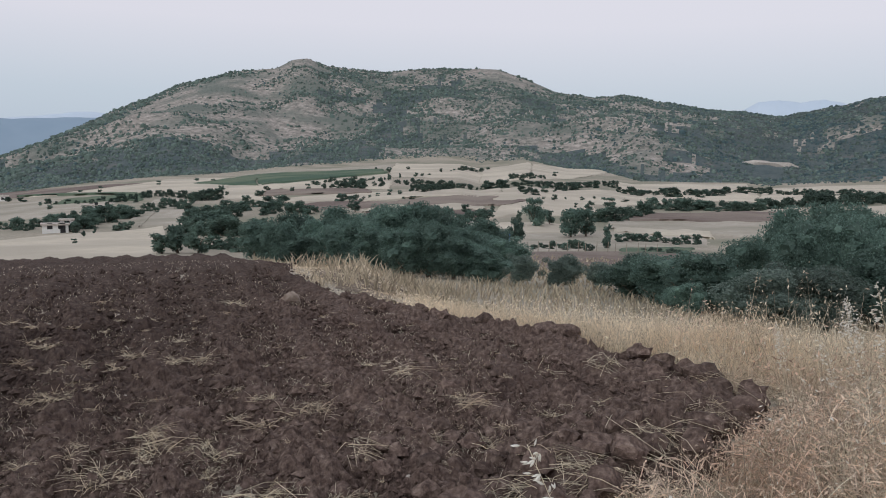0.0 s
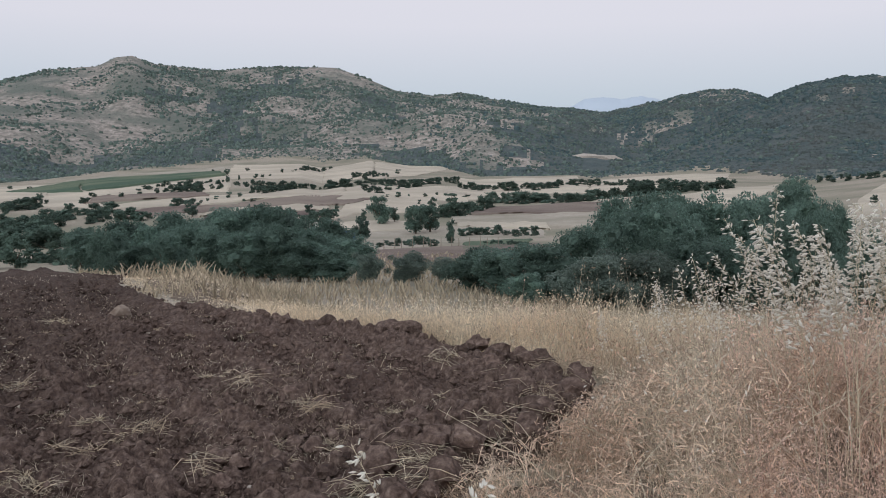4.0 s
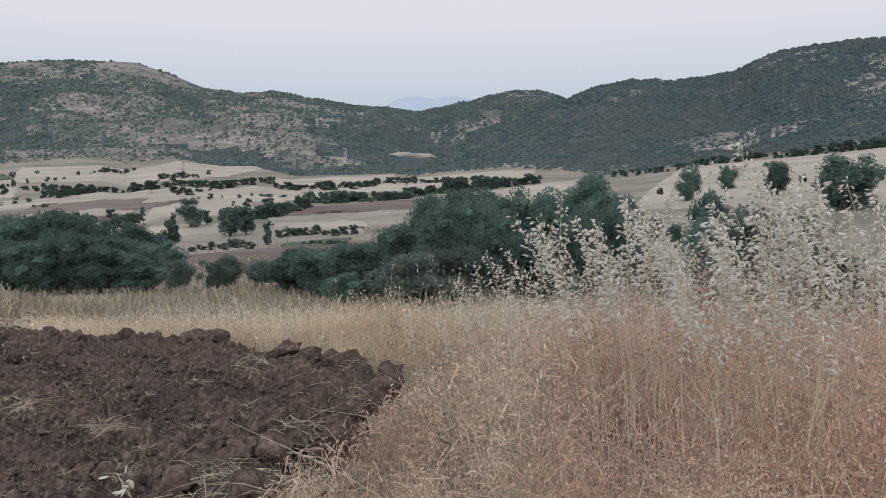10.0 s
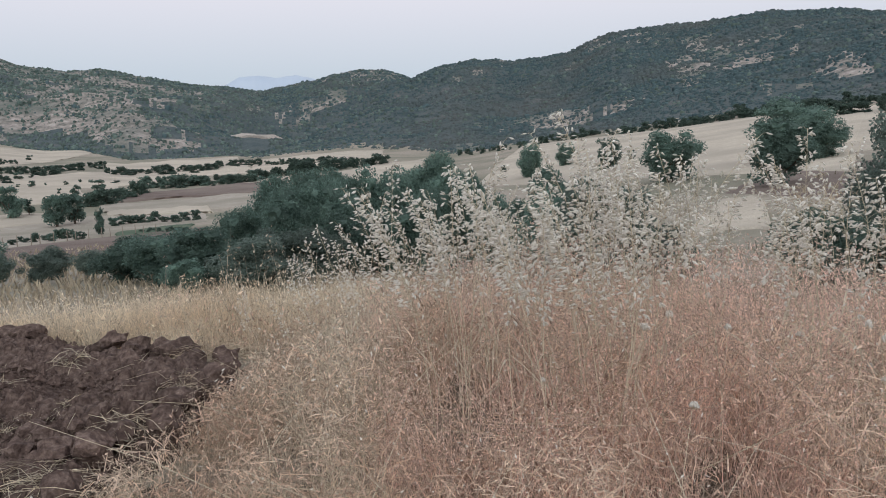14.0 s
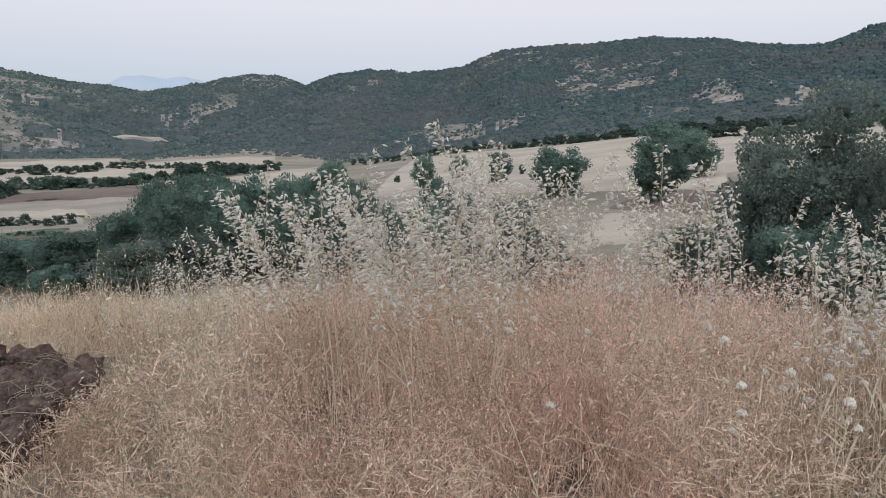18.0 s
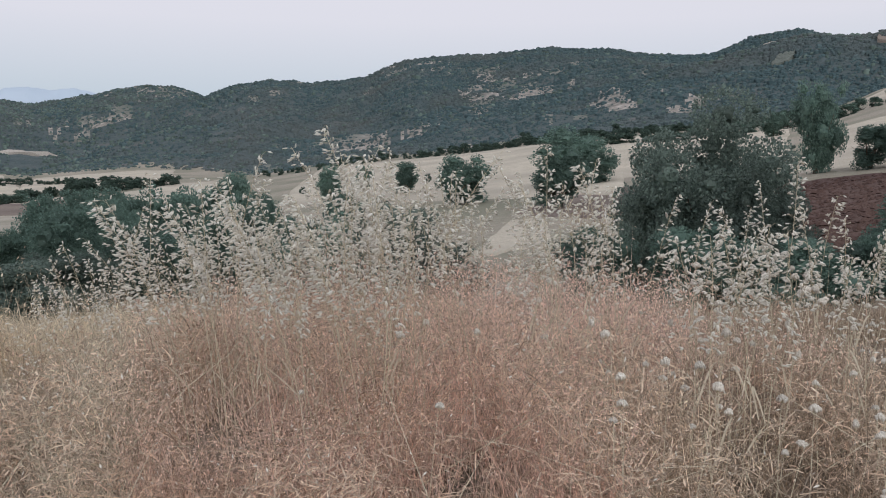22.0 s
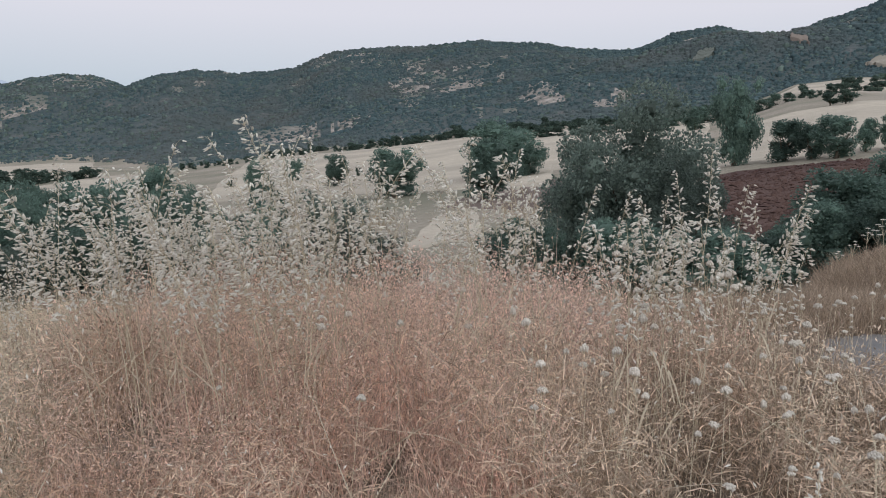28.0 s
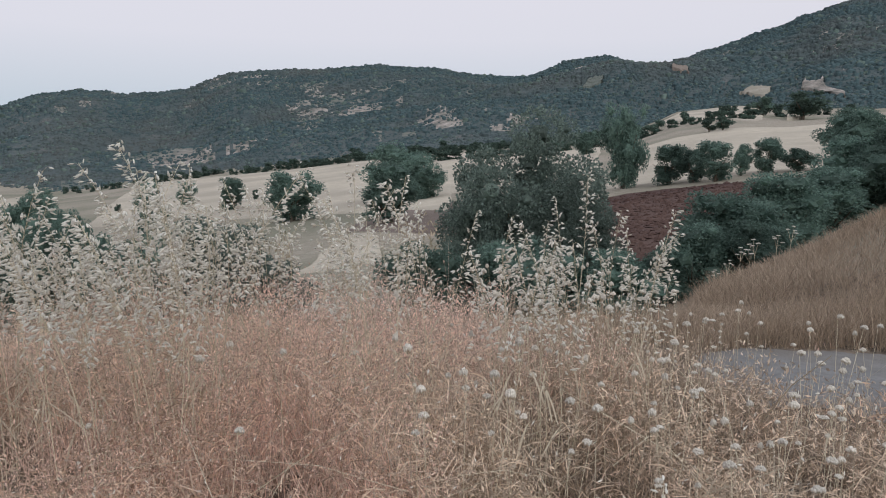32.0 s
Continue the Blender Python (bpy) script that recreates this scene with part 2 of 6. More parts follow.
# ---- mesh helpers ----
def mesh_of(name, verts, faces, material, smooth=False):
    """A mesh from an (n, 3) array and either one (m, k) array of faces or a list of such arrays."""
    me = bpy.data.meshes.new(name)
    verts = np.asarray(verts, dtype=np.float32)
    groups = faces if isinstance(faces, list) else [faces]
    groups = [np.asarray(g, dtype=np.int32) for g in groups if len(g)]
    loops = np.concatenate([g.ravel() for g in groups])
    counts = np.concatenate([np.full(len(g), g.shape[1], dtype=np.int32) for g in groups])
    starts = np.concatenate([[0], np.cumsum(counts)[:-1]]).astype(np.int32)
    me.vertices.add(len(verts))
    me.vertices.foreach_set("co", verts.ravel())
    me.loops.add(len(loops))
    me.loops.foreach_set("vertex_index", loops)
    me.polygons.add(len(counts))
    me.polygons.foreach_set("loop_start", starts)
    me.polygons.foreach_set("use_smooth", np.full(len(counts), smooth))
    me.update(calc_edges=True)
    me.validate()
    me.materials.append(material)
    return me


def part(name, data, parent, label="", m=None):
    """One mesh object under a thing or a part."""
    ob = new(name, data)
    ob.parent = parent
    if m is not None:
        ob.matrix_basis = m
    return tagged(ob, label)


def thing(name, m, label, category, group=""):
    ob = new(name)
    ob.empty_display_size = 0.1
    ob.matrix_basis = m
    return tagged(ob, label, category, group)


class Shape:
    """Collects vertices and faces of one mesh."""

    def __init__(self):
        self.v, self.q, self.t = [], [], []

    def tube(self, points, radii, sides=6, cap=True):
        start = len(self.v)
        points = [Vector(p) for p in points]
        for k, p in enumerate(points):
            way = (points[min(k + 1, len(points) - 1)] - points[max(k - 1, 0)]).normalized()
            a = way.orthogonal().normalized()
            b = way.cross(a)
            for s in range(sides):
                turn = 2 * math.pi * s / sides
                self.v.append(p + radii[k] * (math.cos(turn) * a + math.sin(turn) * b))
        for k in range(len(points) - 1):
            for s in range(sides):
                i, j = start + k * sides + s, start + k * sides + (s + 1) % sides
                self.q.append((i, j, j + sides, i + sides))
        if cap:
            end = len(self.v)
            self.v.append(points[-1])
            for s in range(sides):
                self.t.append((end - sides + s, end - sides + (s + 1) % sides, end))

    def box(self, x0, x1, y0, y1, z0, z1):
        b = len(self.v)
        self.v += [Vector(p) for p in ((x0, y0, z0), (x1, y0, z0), (x1, y1, z0), (x0, y1, z0), (x0, y0, z1), (x1, y0, z1), (x1, y1, z1), (x0, y1, z1))]
        self.q += [tuple(b + i for i in f) for f in ((0, 3, 2, 1), (4, 5, 6, 7), (0, 1, 5, 4), (1, 2, 6, 5), (2, 3, 7, 6), (3, 0, 4, 7))]

    def mesh(self, name, material, smooth=False):
        return mesh_of(name, [tuple(p) for p in self.v], [g for g in (self.q, self.t) if g], material, smooth)


def lattice(ix, iy, seed):
    """A repeatable random number in 0..1 for each pair of whole numbers."""
    h = (ix.astype(np.int64) * 374761393 + iy.astype(np.int64) * 668265263 + seed * 1442695041) & 0x7FFFFFFF
    h = ((h ^ (h >> 13)) * 1274126177) & 0x7FFFFFFF
    h = ((h ^ (h >> 16)) * 2246822519) & 0x7FFFFFFF
    return (h & 0xFFFFFF) / float(0xFFFFFF)


def value_noise(x, y, seed=0):
    x, y = np.asarray(x, float), np.asarray(y, float)
    ix, iy = np.floor(x), np.floor(y)
    fx, fy = x - ix, y - iy
    fx, fy = fx * fx * (3 - 2 * fx), fy * fy * (3 - 2 * fy)
    a, b = lattice(ix, iy, seed), lattice(ix + 1, iy, seed)
    c, d = lattice(ix, iy + 1, seed), lattice(ix + 1, iy + 1, seed)
    return (a + (b - a) * fx) * (1 - fy) + (c + (d - c) * fx) * fy


def layered(x, y, octaves=4, seed=0):
    """Noise about 0, of about +-1, in several octaves."""
    total, size = 0.0, 1.0
    for k in range(octaves):
        total = total + size * (2 * value_noise(x * 2**k + 17 * k, y * 2**k - 9 * k, seed + k) - 1)
        size *= 0.5
    return total


def cells(x, y, seed=0):
    """Distance to the nearest of one scattered point per unit cell, and that cell's own number."""
    ix, iy = np.floor(x), np.floor(y)
    best, own = np.full(np.shape(x), 9.0), np.zeros(np.shape(x))
    for dx in (-1, 0, 1):
        for dy in (-1, 0, 1):
            cx, cy = ix + dx, iy + dy
            d = np.hypot(cx + lattice(cx, cy, seed) - x, cy + lattice(cx, cy, seed + 1) - y)
            own = np.where(d < best, lattice(cx, cy, seed + 2), own)
            best = np.minimum(best, d)
    return best, own


# ---- the lie of the land: bearings in degrees clockwise from straight ahead, ranges in metres from the viewpoint ----
SKYLINE = [(-180, 2.0), (-60, 0.6), (-38, -1.6), (-30, -1.05), (-28, 0.04), (-25.7, 1.25), (-23.2, 2.5), (-21, 3.53), (-18.8, 4.55), (-15.7, 5.48), (-12.2, 6.05), (-11, 6.72), (-10, 6.85), (-8.6, 6.3), (-4.4, 6.0),
           (-1.5, 6.27), (3.9, 6.3), (6, 5.7), (8.2, 4.85), (10.9, 4.4), (13.1, 4.58), (15.3, 4.1), (18.4, 3.6), (21.4, 3.4), (23.6, 3.08), (25.8, 3.5), (28.1, 3.98), (29.4, 4.38), (31.2, 4.6), (32.6, 4.5), (33.7, 4.2), (34.5, 3.82), (35.6, 4.35), (36.9, 4.78), (38.9, 5.1),
           (40.5, 5.1), (42.0, 4.95), (44.2, 5.18), (46.2, 5.5), (47.7, 6.28), (49.4, 6.8), (51, 6.88), (53.7, 7.08), (56.5, 7.25), (59.4, 7.5), (62, 7.42), (63.9, 7.3), (67.1, 6.8), (70.6, 6.73), (71.7, 7.2), (72.7, 7.6), (74.8, 8.08), (76.4, 8.07), (78.5, 7.55), (79.7, 7.17),
           (80.5, 7.22), (82.2, 8.02), (85.4, 8.95), (86.8, 9.5), (88.0, 9.72), (88.9, 10.14), (90.9, 10.75), (104, 12.5), (125, 8.0), (150, 3.5), (180, 2.0)]
RIDGE = [(-180, 2400), (-60, 2400), (-36, 1300), (-12, 1550), (10, 1500), (24, 1450), (34, 1250), (50, 1000), (62, 950), (78, 820), (92, 720), (120, 900), (150, 1800), (180, 2400)]
FOOT = [(-180, 800, -0.5), (-60, 900, -1.2), (-30, 560, -3.15), (-25.8, 580, -2.63), (-20.8, 610, -2.14), (-15.8, 640, -1.85), (-11.8, 690, -1.4), (-7.7, 740, -1.1), (-3.5, 790, -0.68), (1.3, 800, -0.5), (2.8, 770, -0.9), (6.2, 780, -0.5), (9.1, 740, -1.0), (11.5, 710, -1.05),
        (14.5, 560, -1.78), (21.7, 540, -1.62), (22.8, 500, -1.88), (25.9, 520, -1.6), (30.7, 540, -1.35), (35.5, 470, -1.65), (37.5, 420, -2.0), (42.5, 430, -1.23), (47.5, 420, -0.64), (52.6, 405, -0.2), (58.2, 390, 0.55), (66.4, 380, 1.3), (74.1, 380, 1.9), (78.5, 390, 2.76), (81.2, 410, 4.0), (85, 410, 4.3), (88.5, 390, 3.8), (92, 380, 3.8), (120, 400, 3.0), (150, 700, 0.0), (180, 800, -0.5)]
#        bearing, height at 25, 60 and 140 m
SLOPES = [(-180, 1.0, 2.5, 4.0), (-100, 0.5, 0.0, -4.0), (-60, -1.5, -5.0, -12.0), (-40, -1.75, -7.0, -14.0), (-16, -1.75, -7.0, -13.9), (-10, -2.7, -7.0, -13.8), (20, -3.2, -7.0, -13.5), (40, -3.6, -6.0, -10.0), (55, -3.6, -4.5, -5.0),
          (70, -3.0, -2.2, 0.0), (85, -1.8, 0.0, 6.0), (92, -1.0, 0.8, 7.2), (100, 0.4, 3.0, 9.0), (130, 2.0, 4.0, 8.0), (180, 1.0, 2.5, 4.0)]


def along(table, az, column=1):
    return np.interp(az, [row[0] for row in table], [row[column] for row in table])


AZ = np.concatenate([np.arange(-180, -60, 3.0), np.arange(-60, 112, 0.25), np.linspace(112, 180, 24)])
AZ_EVEN = np.arange(-180, 180.01, 0.25)
RANGE = np.geomspace(0.4, 4900, 330)


def land_table():
    """Heights by bearing and range, smoothed."""
    az, r = AZ_EVEN, RANGE
    skyline, ridge = along(SKYLINE, az), along(RIDGE, az)
    foot, foot_el = along(FOOT, az), along(FOOT, az, 2)
    top = EYE + ridge * np.tan(np.radians(skyline))
    base = EYE + foot * np.tan(np.radians(foot_el))
    near = np.clip((az - 20) / 25, 0, 1)
    steep = np.clip((az + 6) / 12, 0, 1)
    out = np.zeros((len(az), len(r)))
    for k in range(len(az)):
        bank = 0.22 * near[k] * float(np.interp(az[k], [104, 124], [1.0, 0.0]))
        rise = float(np.interp(az[k], [46, 74], [-0.15, 0.0]))
        knots = [0, 1.0, 4.0, 7.5, 13.0, 25, 60, 140, foot[k]]
        heights = [0, 0.0, bank, rise, (-0.35 - 1.25 * steep[k]) if az[k] < 80 else float(np.interp(az[k], [80, 83.5, 85.5, 90.5, 96, 101, 112, 180], [-1.6, -1.1, -0.5, 0.15, 0.95, 1.5, 1.9, 0.6])), along(SLOPES, az[k], 1), along(SLOPES, az[k], 2), along(SLOPES, az[k], 3), base[k]]
        z = np.interp(r, knots, heights)
        u = np.clip((r - foot[k]) / (ridge[k] - foot[k]), 0, 1)
        z = np.where(r > foot[k], base[k] + (top[k] - base[k]) * u**1.12, z)
        z = np.where(r > ridge[k], top[k] - (r - ridge[k]) * 0.25, z)
        out[k] = np.maximum(z, -120)
    kernel = np.exp(-0.5 * (np.arange(-6, 7) / 2.4) ** 2)
    kernel /= kernel.sum()
    padded = np.pad(out, ((0, 0), (6, 6)), mode="edge")
    smooth = sum(kernel[i] * padded[:, i:i + len(r)] for i in range(13))
    crest = (r[None, :] > ridge[:, None] * 0.9)
    smooth = np.where(crest, out, smooth)
    # gullies and spurs on the slopes, none at foot and crest
    u = np.clip((r[None, :] - foot[:, None]) / (ridge - foot)[:, None], 0, 1)
    x, y = r[None, :] * np.sin(np.radians(az))[:, None], r[None, :] * np.cos(np.radians(az))[:, None]
    smooth += 6.75 * u * (1 - u) ** 2 * layered(x / 190, y / 190, 4, 5) * 22 * (r[None, :] < ridge[:, None])
    smooth += np.clip((r[None, :] - 90) / 300, 0, 1) * layered(x / 60, y / 60, 3, 8) * 0.22 * (1 - u)
    return smooth


LAND = land_table()


def polar(az, r):
    return r * np.sin(np.radians(az)), r * np.cos(np.radians(az))


def land(x, y):
    """Height of the ground at a place, or at many."""
    x, y = np.asarray(x, float), np.asarray(y, float)
    r = np.clip(np.hypot(x, y), RANGE[0], RANGE[-1] * 0.999)
    a = (np.degrees(np.arctan2(x, y)) + 180) / 0.25
    b = np.log(r / RANGE[0]) / np.log(RANGE[1] / RANGE[0])
    i, j = np.clip(np.floor(a).astype(int), 0, len(AZ_EVEN) - 2), np.clip(np.floor(b).astype(int), 0, len(RANGE) - 2)
    fa, fb = a - i, b - j
    return (LAND[i, j] * (1 - fa) + LAND[i + 1, j] * fa) * (1 - fb) + (LAND[i, j + 1] * (1 - fa) + LAND[i + 1, j + 1] * fa) * fb


# stony (+) and thickly wooded (-) stretches of the hillsides: bearing, part of the way up, half width in degrees, half height, weight
BARE = [(-21.8, 0.53, 2.6, 0.25, 0.25), (-18.4, 0.72, 3, 0.27, 0.36), (-15, 0.7, 3.8, 0.23, 0.4), (-11, 0.91, 1.9, 0.1, 0.7), (-19.6, 0.38, 3.4, 0.18, 0.25), (-13, 0.35, 3, 0.15, 0.29), (-9.4, 0.39, 3, 0.17, 0.29),
        (-6.9, 0.34, 1.3, 0.15, 0.29), (4.7, 0.9, 3.4, 0.1, 0.75), (8, 1, 0.9, 0.03, 0.6), (-2.8, 0.89, 2.6, 0.11, 0.3), (-2.1, 0.4, 1.9, 0.14, 0.22), (0.6, 0.46, 1.7, 0.12, 0.22), (2.7, 0.39, 1.7, 0.11, 0.18),
        (4.9, 0.15, 3, 0.1, 0.25), (9, 0.21, 2.6, 0.11, 0.29), (12.7, 0.31, 2.1, 0.14, 0.29), (13.3, 0.75, 1.7, 0.18, 0.25), (-1.4, 0.08, 2.6, 0.06, 0.18), (8.9, 0.55, 2.6, 0.2, 0.11), (-11, 0.1, 5.1, 0.05, -0.4),
        (-23.3, 0.16, 6, 0.12, -0.45), (-7.7, 0.16, 2.1, 0.1, -0.35), (0.2, 0.65, 3, 0.11, -0.35), (9.9, 0.06, 3.8, 0.06, -0.5), (6.9, 0.53, 2.1, 0.13, -0.25), (-4, 0.33, 1.1, 0.22, -0.25), (-16.6, 0.11, 3.8, 0.06, -0.35),
        (31.6, 0.92, 1.9, 0.18, 0.48), (28.7, 0.58, 1.7, 0.24, 0.15), (39.6, 1, 2.6, 0.04, 0.52), (41, 0.65, 2.6, 0.17, -0.15), (32, 0.26, 5.1, 0.14, -0.35), (54.4, 0.51, 1.5, 0.2, 0.15), (46.1, 0.16, 2.1, 0.06, 0.68),
        (46.8, 0.1, 1.1, 0.04, 0.45), (54.5, 0.56, 1.5, 0.28, 0.4), (48.1, 1, 1.7, 0.06, 0.38), (59.3, 0.59, 2.1, 0.18, 0.3), (51, 0.51, 1.7, 0.19, 0.18), (45.9, 0.21, 1.7, 0.09, 0.6), (39.1, 1, 2.1, 0.03, 0.45),
        (66.8, 0.74, 5.1, 0.3, -0.25), (75.3, 0.57, 0.9, 0.1, 0.75), (64.2, 0.16, 1.3, 0.03, 0.75), (70.1, 0.13, 2.6, 0.03, 0.6)]


def bare_at(x, y, az, u):
    """How stony the hillside is: above about 0.5 bare, under 0 closed scrub."""
    out = np.interp(az, [-40, -26, -16, 4, 14, 24, 40], [0.16, 0.29, 0.37, 0.36, 0.30, 0.13, 0.05]) + 0.16 * np.clip(u - 0.3, -0.3, 0.4)
    warp_a, warp_u = 0.5 * layered(x / 45, y / 45, 3, 51), 0.05 * layered(x / 45 + 9, y / 45, 3, 52)
    for at, up, half, tall, weight in BARE:
        out = out + weight * np.exp(-(((az + warp_a - at) / half) ** 2) - ((u + warp_u - up) / tall) ** 2)
    return out + np.interp(az, [15, 35], [0.20, 0.24]) * layered(x / 70, y / 70, 5, 57)


# terrain ends
def grid_faces(rows, columns):
    i = np.arange(rows - 1)[:, None] * columns + np.arange(columns - 1)[None, :]
    return np.stack([i, i + 1, i + columns + 1, i + columns], -1).reshape(-1, 4)


# the ground: one sheet to the horizon
az_grid, r_grid = np.meshgrid(AZ, RANGE, indexing="ij")
gx, gy = polar(az_grid, r_grid)
gz = land(gx, gy)
FOOT_AT = along(FOOT, az_grid)
gx[:, 0], gy[:, 0] = 0.0, 0.0
ground_mesh = mesh_of("ground", np.stack([gx, gy, gz], -1).reshape(-1, 3), grid_faces(len(AZ), len(RANGE))[:, ::-1], M_GROUND, True)
ground_mesh.materials.append(M_HILL)
ground_mesh.materials.append(M_HAZED_WOODS)
up_slope = np.clip((r_grid - FOOT_AT) / (along(RIDGE, az_grid) - FOOT_AT), 0, 1)
stony = bare_at(gx, gy, az_grid, up_slope) + 0.16 * layered(gx / 12, gy / 12, 3, 58)
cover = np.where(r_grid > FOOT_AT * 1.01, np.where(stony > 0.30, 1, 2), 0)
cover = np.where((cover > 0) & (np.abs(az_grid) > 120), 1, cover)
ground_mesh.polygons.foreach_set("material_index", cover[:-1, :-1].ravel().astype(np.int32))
ground = tagged(new("ground", ground_mesh), "dry valley ground rising to stony scrub-covered hills", "ground", kind="structure")


def sheet(name, corners, material, label, category, lift=0.0, n=40, wave=0.0, seed=1, layer=1):
    """A field or track lying on the land. corners: near left, near right, far right, far left, as bearing and range."""
    u, v = np.meshgrid(np.linspace(0, 1, n), np.linspace(0, 1, n), indexing="xy")
    (a0, r0), (a1, r1), (a2, r2), (a3, r3) = corners
    az = (a0 * (1 - u) + a1 * u) * (1 - v) + (a3 * (1 - u) + a2 * u) * v
    logr = (np.log(r0) * (1 - u) + np.log(r1) * u) * (1 - v) + (np.log(r3) * (1 - u) + np.log(r2) * u) * v
    logr = logr + wave * layered(u * 4, v * 3 + seed, 3, seed)
    az = az + wave * 12 * layered(u * 3 + 7, v * 4, 3, seed + 3)
    x, y = polar(az, np.exp(logr))
    rim = np.minimum(np.minimum(u, 1 - u), np.minimum(v, 1 - v)) * (n - 1)
    z = land(x, y) + (0.02 + 0.0007 * np.exp(logr) * layer + lift) * np.where(rim < 0.5, -1.5, 1)
    me = mesh_of(name, np.stack([x, y, z], -1).reshape(-1, 3), grid_faces(n, n), material, True)
    return tagged(new(name, me), label, category, kind="structure")


# ---- far mountains past the valley's ends ----
def mountain(name, az0, az1, r, profile, material, label):
    """A broad far range: profile gives elevations in degrees, evenly spaced over its bearings."""
    n, deep = 120, 14
    u, v = np.meshgrid(np.linspace(0, 1, n), np.linspace(0, 1, deep), indexing="ij")
    el = np.interp(u, np.linspace(0, 1, len(profile)), profile) + 0.05 * layered(u * 14, v * 0, 3, 4)
    rise = np.sin(v * np.pi / 2)
    rr = r * (0.86 + 0.14 * v)
    x, y = polar(az0 + (az1 - az0) * u, rr)
    z = EYE + rr * np.tan(np.radians(el)) * rise - 190 * (1 - rise)
    me = mesh_of(name, np.stack([x, y, z], -1).reshape(-1, 3), grid_faces(n, deep)[:, ::-1], material, True)
    return tagged(new(name, me), label, "mountain", kind="structure")


# Distance haze is put into these base colours: bluer and paler than the rock.
M_FAR = mat("hazed_blue_grey_range", [(0.3, (0.235, 0.31, 0.385)), (0.7, (0.27, 0.345, 0.42))], 0.002, 4, rough=1.0)
M_FARTHER = mat("hazed_faint_range", [(0.3, (0.47, 0.545, 0.63)), (0.7, (0.51, 0.58, 0.66))], 0.002, 4, rough=1.0)
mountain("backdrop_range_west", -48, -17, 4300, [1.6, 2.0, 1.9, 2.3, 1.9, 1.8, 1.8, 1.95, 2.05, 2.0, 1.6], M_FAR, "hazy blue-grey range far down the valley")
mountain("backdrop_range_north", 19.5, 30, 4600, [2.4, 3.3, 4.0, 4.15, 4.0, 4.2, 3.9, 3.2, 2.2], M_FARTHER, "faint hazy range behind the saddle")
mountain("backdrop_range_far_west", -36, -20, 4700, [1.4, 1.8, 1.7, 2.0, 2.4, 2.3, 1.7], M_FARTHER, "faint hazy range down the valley")

